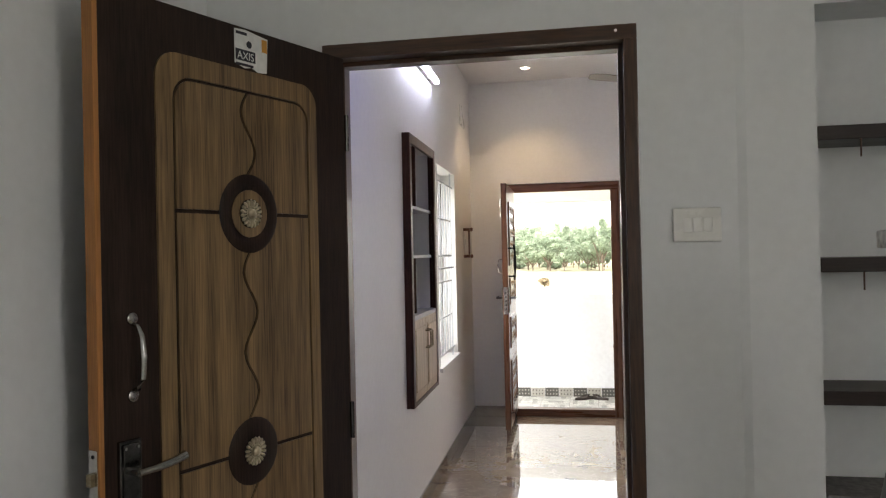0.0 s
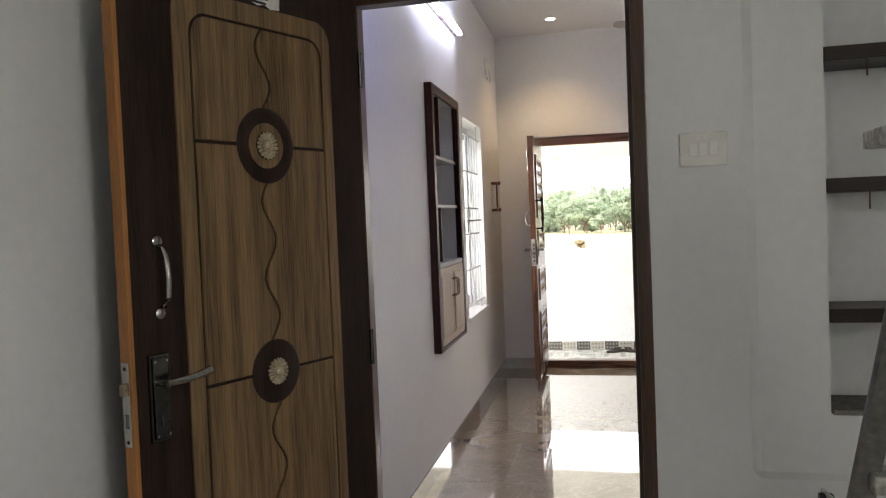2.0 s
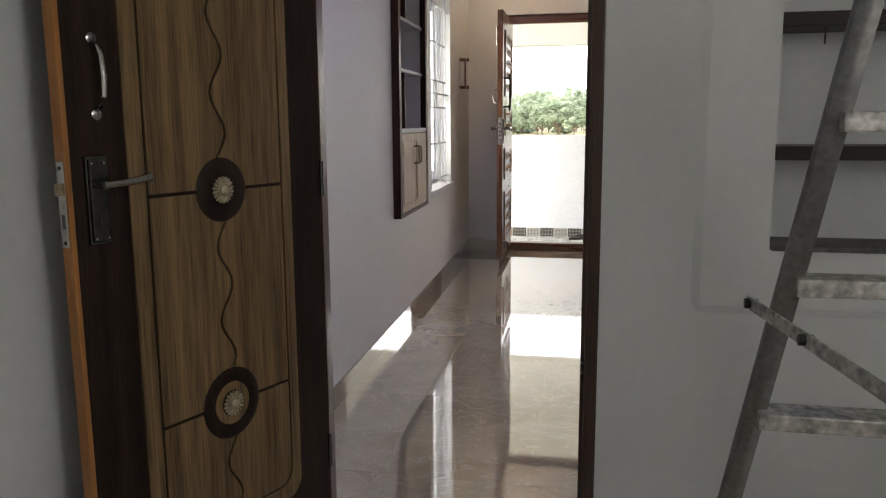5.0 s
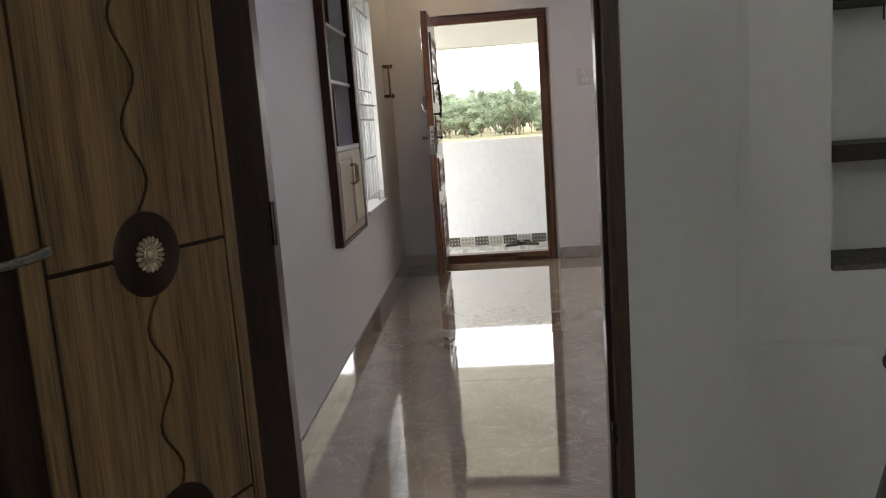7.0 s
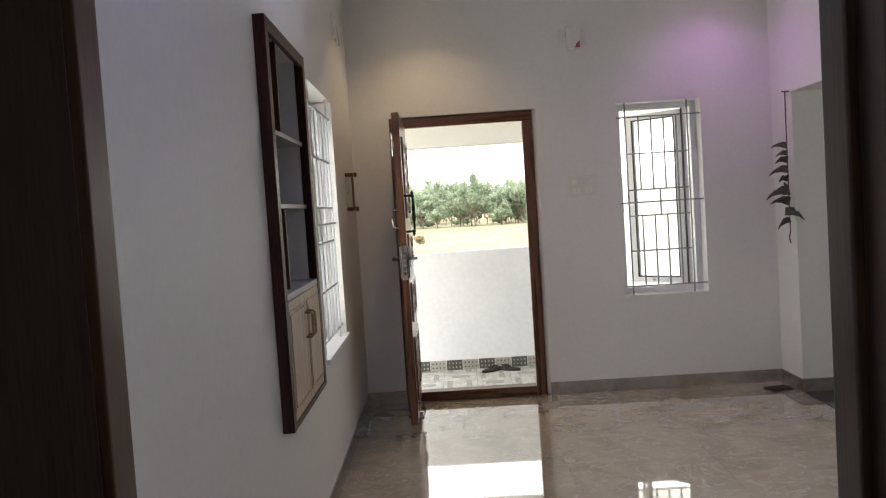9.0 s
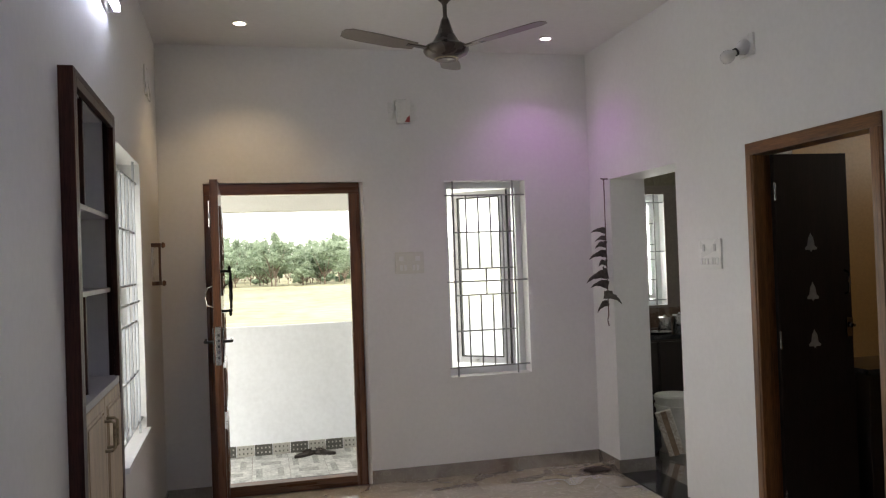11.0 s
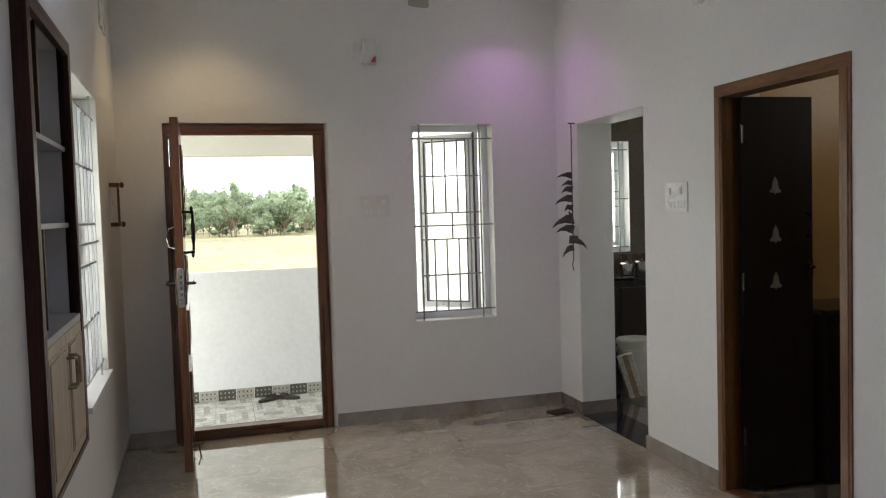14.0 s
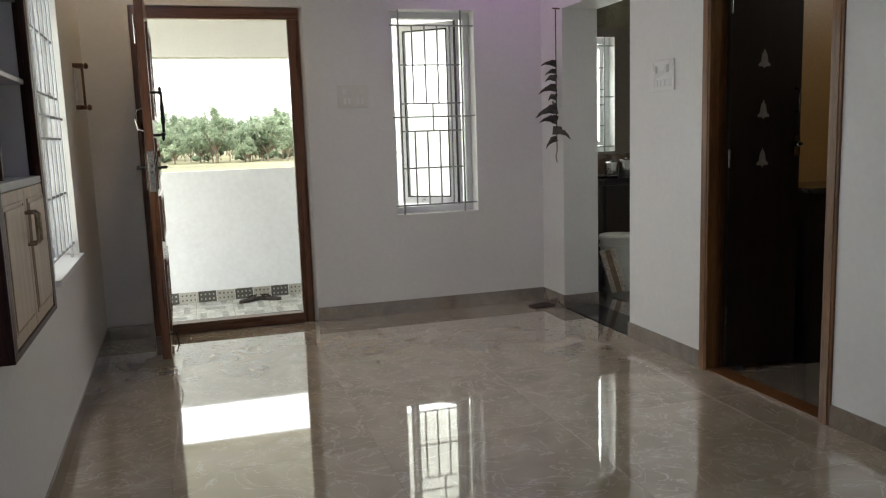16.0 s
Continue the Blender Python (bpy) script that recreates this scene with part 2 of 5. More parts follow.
M_DARKBAG = surf("dark_blue_sack", (0.02, 0.024, 0.035), 0.5, scale=8, var=0.3, bump=0.4, dist=0.01)
M_STEELPOT = surf("steel_pot", (0.55, 0.54, 0.52), 0.16, 1.0, scale=7, var=0.1, bump=0.02)
M_TORAN = surf("grey_brown_cloth", (0.085, 0.073, 0.065), 0.85, scale=30, var=0.35, bump=0.4)
M_CORD = surf("brown_cord", (0.10, 0.055, 0.04), 0.9, scale=50, var=0.2)
M_SLIPPER = surf("dark_brown_rubber", (0.035, 0.026, 0.022), 0.7, scale=20, var=0.3)
M_PAPER = surf("torn_sticker_paper", (0.74, 0.74, 0.72), 0.6, scale=25, var=0.1)
M_INK = surf("black_ink", (0.02, 0.02, 0.03), 0.6, scale=25, var=0.1)
M_ORANGE = surf("orange_ink", (0.65, 0.30, 0.05), 0.6, scale=25, var=0.1)
M_RED = surf("red_ink", (0.40, 0.06, 0.06), 0.4, scale=25, var=0.1)
M_FIELD = surf("dry_grass_field", (0.145, 0.155, 0.09), 0.95, scale=0.06, var=0.38, fine=0.9, bump=0.0, col2=(0.215, 0.205, 0.13))
M_DRY = surf("dry_brown_leaf", (0.21, 0.17, 0.11), 0.9, scale=3, var=0.3)
M_BARK = surf("grey_bark", (0.14, 0.11, 0.085), 0.9, scale=4, var=0.3)
# Leaf colours are lightened to carry the haze of distance.
M_LEAF = surf("hazed_foliage", (0.24, 0.315, 0.225), 0.8, scale=0.22, var=0.24, fine=2.2, bump=0.0, col2=(0.375, 0.45, 0.345), spread=20.0)
def leafy(m):
    """Thin leaves let some of the light through."""
    n, l = m.node_tree.nodes, m.node_tree.links
    p = n["Principled BSDF"]
    tr_, mx_ = n.new("ShaderNodeBsdfTranslucent"), n.new("ShaderNodeMixShader")
    src = p.inputs["Base Color"].links[0].from_socket
    l.new(src, tr_.inputs["Color"])
    mx_.inputs[0].default_value = 0.6
    l.new(p.outputs[0], mx_.inputs[1])
    l.new(tr_.outputs[0], mx_.inputs[2])
    l.new(mx_.outputs[0], n["Material Output"].inputs["Surface"])


leafy(M_LEAF)
for dull in (M_DARK, M_SHELFWOOD, M_BLACKDOOR, M_CABFRAME):
    dull.node_tree.nodes["Principled BSDF"].inputs["Specular IOR Level"].default_value = 0.22
M_BULB = surf("frosted_bulb", (0.80, 0.79, 0.76), 0.2, scale=6, var=0.03, bump=0.0)
M_TUBE = glow("tube_light_diffuser", (0.62, 0.70, 1.0), 14.0)
M_LEDW = glow("warm_led", (1.0, 0.90, 0.74), 12.0)
M_LEDB = glow("blue_led", (0.70, 0.76, 1.0), 12.0)
M_LEDP = glow("violet_led", (0.98, 0.80, 1.0), 12.0)


def clear_glass(name, rough):
    m, n, l, p = nodes_of(name)
    p.inputs["Base Color"].default_value = (0.95, 0.98, 0.97, 1)
    p.inputs["Roughness"].default_value = rough
    p.inputs["Transmission Weight"].default_value = 1.0
    p.inputs["IOR"].default_value = 1.05
    return m


M_GLASS = clear_glass("clear_glass", 0.03)
M_FROST = clear_glass("frosted_glass", 0.35)


# ---- building tools ----
def bx(bm, x0, x1, y0, y1, z0, z1):
    vs = [bm.verts.new((x, y, z)) for z in (z0, z1) for y in (y0, y1) for x in (x0, x1)]
    for q in ((0, 2, 3, 1), (4, 5, 7, 6), (0, 1, 5, 4), (2, 6, 7, 3), (0, 4, 6, 2), (1, 3, 7, 5)):
        bm.faces.new([vs[i] for i in q])
    return bm


def boxes(*dims, bevel=0.0):
    bm = bmesh.new()
    for d in dims:
        bx(bm, *d)
    if bevel:
        bmesh.ops.bevel(bm, geom=list(bm.edges), offset=bevel, segments=2, affect="EDGES", profile=0.6)
    return bm


def lathe(profile, steps=24, axis="z"):
    """A turned body from (radius, height) pairs."""
    bm = bmesh.new()
    rings = []
    for r, h in profile:
        ring = []
        for i in range(steps):
            a = 2 * math.pi * i / steps
            c, s = r * math.cos(a), r * math.sin(a)
            ring.append(bm.verts.new((c, s, h) if axis == "z" else ((c, h, s) if axis == "y" else (h, c, s))))
        rings.append(ring)
    for a, b in zip(rings, rings[1:]):
        for i in range(steps):
            bm.faces.new((a[i], a[(i + 1) % steps], b[(i + 1) % steps], b[i]))
    bm.faces.new(rings[0])
    bm.faces.new(rings[-1])
    bmesh.ops.recalc_face_normals(bm, faces=bm.faces)
    return bm


def tube(points, r, sides=8):
    """A round bar along a line of points."""
    bm = bmesh.new()
    pts = [Vector(p) for p in points]
    rings = []
    for i, p in enumerate(pts):
        d = (pts[min(i + 1, len(pts) - 1)] - pts[max(i - 1, 0)]).normalized()
        up = Vector((0, 0, 1)) if abs(d.z) < 0.9 else Vector((0, 1, 0))
        a = d.cross(up).normalized()
        b = d.cross(a)
        rr = r[i] if isinstance(r, (list, tuple)) else r
        rings.append([bm.verts.new(p + rr * (math.cos(2 * math.pi * k / sides) * a + math.sin(2 * math.pi * k / sides) * b)) for k in range(sides)])
    for a, b in zip(rings, rings[1:]):
        for k in range(sides):
            bm.faces.new((a[k], a[(k + 1) % sides], b[(k + 1) % sides], b[k]))
    bm.faces.new(rings[0])
    bm.faces.new(rings[-1])
    bmesh.ops.recalc_face_normals(bm, faces=bm.faces)
    return bm


def prism(outline, y0, y1, bevel=0.0):
    """An outline in x and z, thickened from y0 to y1."""
    bm = bmesh.new()
    a = [bm.verts.new((x, y0, z)) for x, z in outline]
    b = [bm.verts.new((x, y1, z)) for x, z in outline]
    k = len(outline)
    bm.faces.new(a)
    top = bm.faces.new(b)
    for i in range(k):
        bm.faces.new((a[i], a[(i + 1) % k], b[(i + 1) % k], b[i]))
    bmesh.ops.recalc_face_normals(bm, faces=bm.faces)
    if bevel:
        bmesh.ops.bevel(bm, geom=list(top.edges), offset=bevel, segments=1, affect="EDGES")
    return bm


def joined(*bms):
    out = bmesh.new()
    for b in bms:
        me = bpy.data.meshes.new("piece")
        b.to_mesh(me)
        b.free()
        out.from_mesh(me)
        bpy.data.meshes.remove(me)
    return out


def mesh_of(name, bm, material, smooth=False):
    me = bpy.data.meshes.new(name)
    bmesh.ops.recalc_face_normals(bm, faces=bm.faces)
    bm.to_mesh(me)
    bm.free()
    me.materials.append(material)
    if smooth:
        for f in me.polygons:
            f.use_smooth = True
        me.set_sharp_from_angle(angle=radians(40))
    return me


def part(name, bm, material, parent=None, label="", smooth=False, at=None):
    ob = new(name, mesh_of(name, bm, material, smooth))
    if parent is not None:
        ob.parent = parent
    if at is not None:
        ob.matrix_basis = at
    return tagged(ob, label)


def thing(name, where, label, category, group="", kind=""):
    ob = new(name)
    ob.matrix_basis = where
    ob.empty_display_size = 0.1
    return tagged(ob, label, category, group, kind)


def piece(name, me, parent, where):
    ob = new(name, me)
    ob.parent = parent
    ob.matrix_basis = where
    return ob


def structure(name, bm, material, label, category):
    return tagged(part(name, bm, material), label, category, "", "structure")


# ---- the shell ----
LX, RX, FY, CEIL = -0.038, 3.066, 5.12, 3.085
SLANT = Matrix.Translation((LX, FY, 0)) @ Matrix.Rotation(radians(1.6), 4, "Z") @ Matrix.Translation((-LX, -FY, 0))   # the side wall runs slightly askew


def slanted(ob):
    ob.matrix_basis = SLANT @ ob.matrix_basis
    return ob


RT, FT = 0.27, 0.23            # thickness of the right and far walls
DX0, DX1, DTOP = 0.249, 1.338, 2.140      # entrance opening
WX0, WX1, WZ0, WZ1 = 1.932, 2.549, 0.711, 2.138   # far window
LY0, LY1, LZ0, LZ1 = 3.19, 4.055, 0.718, 2.135     # side window
CY0, CY1, CZ0, CZ1 = 2.045, 2.865, 0.668, 2.175      # wall cabinet
KY0, KY1, KTOP = 3.86, 4.765, 2.10       # kitchen opening
BY0, BY1, BTOP = 2.236, 3.145, 2.105     # bathroom door, outside of its frame
NX0, NX1, NTOP = 0.312, 1.176, 2.102     # doorway walked through, outside of its frame
NT = 0.13

def chamfered(outline, run, depth):
    """A proud field of plaster whose free edges ease back to the wall."""
    bm = bmesh.new()
    x0, z0 = min(p[0] for p in outline), min(p[1] for p in outline)
    a = [bm.verts.new((x, 0.0, z)) for x, z in outline]
    b = [bm.verts.new((max(x, x0 + run) if x < x0 + 0.1 else x, depth, max(z, z0 + run))) for x, z in outline]
    bm.faces.new(b)
    for i in range(len(a)):
        j = (i + 1) % len(a)
        if (b[i].co - b[j].co).length > 1e-6:
            bm.faces.new((a[i], a[j], b[j], b[i]))
        else:
            bm.faces.new((a[i], a[j], b[j]))
    return bm


structure("wall_far", boxes(
    (LX - 0.23, DX0, FY, FY + FT, -0.3, CEIL + 0.1), (DX0, DX1, FY, FY + FT, DTOP, CEIL + 0.1), (DX1, WX0, FY, FY + FT, -0.3, CEIL + 0.1),
    (WX0, WX1, FY, FY + FT, -0.3, WZ0), (WX0, WX1, FY, FY + FT, WZ1, CEIL + 0.1), (WX1, RX + RT, FY, FY + FT, -0.3, CEIL + 0.1)),
    M_WALL, "white painted plaster wall around the entrance door", "wall")
W0 = LX - 0.23
slanted(structure("wall_left", boxes(
    (W0, LX, 0.03, CY0 + 0.03, -0.3, CEIL + 0.1), (W0, LX, CY0 + 0.03, CY1 - 0.03, -0.3, CZ0 + 0.03), (W0, LX, CY0 + 0.03, CY1 - 0.03, CZ1 - 0.03, CEIL + 0.1),
    (W0, W0 + 0.04, CY0 + 0.03, CY1 - 0.03, CZ0 + 0.03, CZ1 - 0.03),
    (W0, LX, CY1 - 0.03, LY0, -0.3, CEIL + 0.1), (W0, LX, LY0, LY1, -0.3, LZ0), (W0, LX, LY0, LY1, LZ1, CEIL + 0.1), (W0, LX, LY1, FY, -0.3, CEIL + 0.1)),
    M_WALL, "white painted plaster wall with a built-in cabinet", "wall"))
structure("wall_left_inner", boxes((W0, LX, -3.5, 0.0, -0.3, CEIL + 0.1)), M_WALL2, "plain grey-white painted wall", "wall")
# The opening at y -3.3 to -2.3 is unseen, added to light the inner room.
structure("wall_right", boxes(
    (RX, RX + RT, -3.5, -3.3, -0.3, CEIL + 0.1), (RX, RX + RT, -3.3, -2.3, -0.3, 1.3), (RX, RX + RT, -3.3, -2.3, 2.5, CEIL + 0.1), (RX, RX + RT, -2.3, BY0, -0.3, CEIL + 0.1), (RX, RX + RT, BY0, BY1, BTOP, CEIL + 0.1), (RX, RX + RT, BY1, KY0, -0.3, CEIL + 0.1),
    (RX, RX + RT, KY0, KY1, KTOP, CEIL + 0.1), (RX, RX + RT, KY1, FY, -0.3, CEIL + 0.1)),
    M_WALL, "white painted plaster wall with two doorways", "wall")
NXA, NXB, NZA, NZB = 1.612, 2.55, 0.872, 2.118    # shelf niche
structure("wall_near", boxes(
    (LX, NX0, 0, NT, -0.3, CEIL), (NX0, NX1, 0, NT, NTOP, CEIL), (NX1, 1.42, 0, NT, -0.3, CEIL),
    (1.42, RX, 0.0, 0.22, -0.3, NZA - 0.177), (1.42, NXA, 0.0, 0.22, NZA - 0.177, CEIL), (NXA, NXB, 0.0, 0.22, NZA - 0.177, NZA),
    (NXA, NXB, 0.0, 0.22, NZB, CEIL), (NXA, NXB, 0.17, 0.22, NZA, NZB), (NXB, RX, 0.0, 0.22, NZA - 0.177, CEIL), bevel=0.0),
    M_WALL2, "grey-white painted plaster wall with a shelf niche", "wall")
SR, SB = 0.035, NZA - 0.177
surround = [(1.42, CEIL), (1.42, SB + SR)] + [(1.42 + SR - SR * math.cos(a), SB + SR - SR * math.sin(a)) for a in np.linspace(0.2, math.pi / 2, 7)]
surround += [(RX, SB), (RX, NZA), (NXA, NZA), (NXA, CEIL)]
structure("plaster_surround", chamfered(surround, 0.022, -0.006), M_WALL2, "slightly proud plaster surround of the niche", "plaster")
structure("ceiling", boxes((W0, RX + RT, -3.5, FY + FT, CEIL, CEIL + 0.12)), M_CEIL, "white painted flat ceiling", "ceiling")
structure("wall_back", boxes((W0, 0.9, -3.7, -3.5, -0.3, CEIL + 0.1), (2.5, RX + RT, -3.7, -3.5, -0.3, CEIL + 0.1), (0.9, 2.5, -3.7, -3.5, -0.3, CEIL + 0.1)),
          M_WALL2, "plain grey-white painted wall", "wall")
floor = structure("floor", boxes((W0, RX + RT, -3.7, FY + 0.05, -0.12, -0.004)), M_GROUT, "floor bed under polished brown marble tiles", "floor")

# splayed plaster edge beside the entrance frame
splay = bmesh.new()
ring = [(1.3125, FY + 0.035), (DX1, FY + 0.0005), (DX1, FY + FT), (1.3125, FY + FT)]
low, high = [splay.verts.new((x, y, 0.0)) for x, y in ring], [splay.verts.new((x, y, DTOP)) for x, y in ring]
splay.faces.new(low)
splay.faces.new(high)
for i in range(4):
    splay.faces.new((low[i], low[(i + 1) % 4], high[(i + 1) % 4], high[i]))
structure("door_reveal", splay, M_WALL, "white splayed plaster edge beside the entrance", "reveal")

# skirting
def skirt(x0, x1, y0, y1, h=0.095):
    return structure("baseboard", boxes((x0, x1, y0, y1, 0.0, h), bevel=0.002), M_SKIRT, "polished grey-brown tile skirting at the wall foot", "skirting")

slanted(skirt(LX, LX + 0.010, NT, FY))
skirt(LX + 0.010, DX0, FY - 0.010, FY)
skirt(DX1, RX, FY - 0.010, FY)
skirt(RX - 0.010, RX, KY1, FY - 0.010)
skirt(RX - 0.010, RX + RT, KY1 - 0.010, KY1)
skirt(RX - 0.010, RX, BY1, KY0)
skirt(RX - 0.010, RX + RT, KY0, KY0 + 0.010)
skirt(RX - 0.010, RX, NT + 0.1, BY0)


# ---- door walked through ----
def door_frame(name, x0, x1, top, w, y0, y1, material, label, sill=0.0, step=0.02, hw=None):
    """A rebated timber frame set in an opening that runs along x."""
    f = thing(name, pose(0, 0, 0), label, "door frame", kind="structure")
    rb = (y0 + y1) / 2
    hw = hw or w
    part("jamb", boxes((x0, x0 + w, y0, rb, 0, top - hw), (x0, x0 + w - step, rb, y1, 0, top - hw), bevel=0.003), material, f)
    part("jamb", boxes((x1 - w, x1, y0, rb, 0, top - hw), (x1 - w + step, x1, rb, y1, 0, top - hw), bevel=0.003), material, f)
    part("head", boxes((x0, x1, y0, rb, top - hw, top), (x0, x1, rb, y1, top - hw + step, top), bevel=0.003), M_FRAME_H if material is M_FRAME else M_NEARFRAME_H, f)
    if sill:
        part("sill", boxes((x0 + w, x1 - w, y0, y1, 0, sill), bevel=0.003), M_FRAME_H, f)
    return f


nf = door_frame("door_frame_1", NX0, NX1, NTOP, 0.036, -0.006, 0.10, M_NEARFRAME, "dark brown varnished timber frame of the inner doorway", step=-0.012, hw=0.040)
part("latch_keeper", boxes((1.130, 1.140, 0.005, 0.03, 0.48, 0.50), (1.130, 1.140, 0.005, 0.03, 0.51, 0.53), bevel=0.002), M_BLACKIRON, nf, "small dark bolt keeper")
part("screw", lathe([(0.0, 0), (0.004, 0), (0.004, 0.003), (0.0, 0.003)], 8, "y"), M_STEEL, nf, at=pose(1.122, -0.0095, 2.085))

DOOR = pose(0.376, -0.012, 0, rz=-111.2)
door1 = thing("door_1", DOOR, "open dark laminate door with walnut panels and brass rosettes", "door", kind="structure")
DZ0, DZ1, DL = 0.012, 2.058, 0.778
part("leaf", boxes((0.0, DL - 0.012, -0.034, 0.0, DZ0, DZ1), bevel=0.0012), M_DARK, door1, "almost black laminated door leaf")
part("lipping", boxes((DL - 0.012, DL, -0.034, -0.0005, DZ0, DZ1), bevel=0.001), M_EDGE, door1, "raw orange teak edge")
PA, PB = 0.125, 0.635          # outer band
IA, IB = 0.165, 0.585          # inner panels
MC = 0.373
ROWS = (1.612, 1.047, 0.492)


def arch(x0, x1, z0, z1, r, both=False):
    pts = [(x0, z0), (x1, z0)]
    if both:
        pts = [(x0 + r - r * math.sin(a), z0 + r - r * math.cos(a)) for a in np.linspace(math.pi / 2, 0, 7)]
        pts += [(x1 - r + r * math.sin(a), z0 + r - r * math.cos(a)) for a in np.linspace(0, math.pi / 2, 7)]
    pts += [(x1 - r + r * math.cos(a), z1 - r + r * math.sin(a)) for a in np.linspace(0, math.pi / 2, 7)]
    pts += [(x0 + r - r * math.sin(a), z1 - r + r * math.cos(a)) for a in np.linspace(0, math.pi / 2, 7)]
    return pts


def band(outer, inner, y0, y1):
    bm = bmesh.new()
    k = len(outer)
    rows = [[bm.verts.new((x, y, z)) for x, z in ring] for ring in (outer, inner) for y in (y0, y1)]
    oa, ob_, ia, ib = rows
    for i in range(k):
        j = (i + 1) % k
        bm.faces.new((ob_[i], ob_[j], ib[j], ib[i]))
        bm.faces.new((oa[j], oa[i], ia[i], ia[j]))
        bm.faces.new((oa[i], oa[j], ob_[j], ob_[i]))
        bm.faces.new((ia[i], ib[i], ib[j], ia[j]))
    bmesh.ops.recalc_face_normals(bm, faces=bm.faces)
    return bm


PT, PBOT = 1.955, 0.14
part("panel_border", band(arch(PA, PB, PBOT, PT, 0.055, True), arch(IA - 0.007, IB + 0.007, PBOT + 0.042, PT - 0.049, 0.052, True), 0.0, 0.005), M_VENEER, door1, "walnut veneer border with rounded corners")


def wave(z):
    return MC + 0.021 * math.cos(2 * math.pi * (z - 1.473) / 0.19)


edges_z = [PT - 0.056] + list(ROWS) + [PBOT + 0.049]
for i, (zt, zb) in enumerate(zip(edges_z, edges_z[1:])):
    zt2, zb2 = zt - (0.0 if i == 0 else 0.0045), zb + (0.0 if i == 3 else 0.0045)
    zs = np.linspace(zb2, zt2, 30)
    for side in (0, 1):
        g = 0.0042
        line = [(wave(z) + (g if side else -g), z) for z in zs]
        xo = IB if side else IA
        r = 0.045
        s = 1 if side else -1
        rest = [(xo, zt2), (xo, zb2)]
        if i == 0:
            rest = [(xo - s * r + s * r * math.sin(a), zt2 - r + r * math.cos(a)) for a in np.linspace(0, math.pi / 2, 7)] + [(xo, zb2)]
        if i == 3:
            rest = [(xo, zt2)] + [(xo - s * r + s * r * math.cos(a), zb2 + r - r * math.sin(a)) for a in np.linspace(0, math.pi / 2, 7)]
        part("panel", prism(line + rest, 0.0, 0.005), M_VENEER, door1)


def rosette(parent, x, z, r, ringed):
    d = part("disc", lathe([(0.0, 0.0), (r, 0.0), (r, 0.005), (r - 0.006, 0.009), (r * 0.72, 0.009), (r * 0.66, 0.0055), (0, 0.0055)] if ringed else
                           [(0.0, 0.0), (r, 0.0), (r, 0.005), (r - 0.006, 0.009), (0, 0.009)], 40, "y"), M_DARK, parent, "dark turned disc", True, pose(x, 0, z))
    if ringed:
        part("inlay", lathe([(0.0, 0.0055), (r * 0.60, 0.0055), (r * 0.60, 0.0075), (0, 0.0075)], 32, "y"), M_VENEER, d, "pale walnut inlay")
    part("flower_base", lathe([(0.0, 0.006), (0.035, 0.006), (0.034, 0.0105), (0.0, 0.0115)], 28, "y"), M_GUN, d, "dark rosette base", True)
    bms = [lathe([(0.0, 0.010), (0.0125, 0.011), (0.0115, 0.017), (0.007, 0.021), (0.0, 0.022)], 20, "y")]
    bms.append(lathe([(0.0155, 0.0112), (0.0175, 0.0135), (0.0155, 0.0140), (0.0138, 0.0125)], 24, "y"))
    for k in range(18):
        a = 2 * math.pi * k / 18
        b = lathe([(0.0, -0.009), (0.0024, -0.006), (0.0044, 0.003), (0.0040, 0.008), (0.0, 0.0115)], 8, "z")
        bmesh.ops.transform(b, matrix=Matrix.Rotation(a, 4, "Y") @ Matrix.Translation((0, 0.0115, 0.0235)), verts=b.verts)
        bms.append(b)
    part("flower", joined(*bms), M_ROSE, d, "cast brass flower rosette", True)


rosette(door1, MC, ROWS[0], 0.094, True)
rosette(door1, MC, ROWS[1], 0.080, False)
rosette(door1, MC, ROWS[2], 0.094, True)

# pull handle
ph = part("pull_handle", tube([(0.70, 0.004, 1.378), (0.70, 0.020, 1.372), (0.70, 0.032, 1.352), (0.70, 0.037, 1.31), (0.70, 0.034, 1.268), (0.70, 0.020, 1.247), (0.70, 0.004, 1.241)],
                              [0.005, 0.005, 0.006, 0.0068, 0.006, 0.005, 0.005], 10), M_CHROME, door1, "chrome bow handle", True)
for z in (1.388, 1.231):
    part("rose", lathe([(0, 0), (0.013, 0), (0.012, 0.004), (0.006, 0.007), (0, 0.007)], 16, "y"), M_CHROME, ph, smooth=True, at=pose(0.70, 0, z))
lk = part("lock_plate", boxes((0.688, 0.740, 0.0, 0.010, 0.955, 1.145), (0.694, 0.734, 0.010, 0.014, 0.962, 1.138), bevel=0.003), M_GUN, door1, "dark stepped metal lock plate")
part("lever", joined(tube([(0.718, 0.012, 1.085), (0.718, 0.045, 1.085)], 0.009, 12), tube([(0.723, 0.045, 1.085), (0.688, 0.050, 1.087), (0.648, 0.050, 1.090), (0.610, 0.047, 1.096)], [0.008, 0.008, 0.0085, 0.010], 10)), M_CHROME, lk, "polished lever handle", True)
for sx in (0.700, 0.729):
    for sz in (0.970, 1.130):
        part("screw", lathe([(0, 0), (0.003, 0), (0.003, 0.002), (0, 0.002)], 8, "y"), M_STEEL, lk, at=pose(sx, 0.014, sz))
part("keyhole", boxes((0.715, 0.719, 0.0142, 0.0152, 0.99, 1.01)), M_INK, lk)
fp = part("mortise_plate", boxes((DL, DL + 0.002, -0.031, -0.005, 0.955, 1.135), bevel=0.0008), M_STEEL, door1, "bright steel mortise plate on the edge")
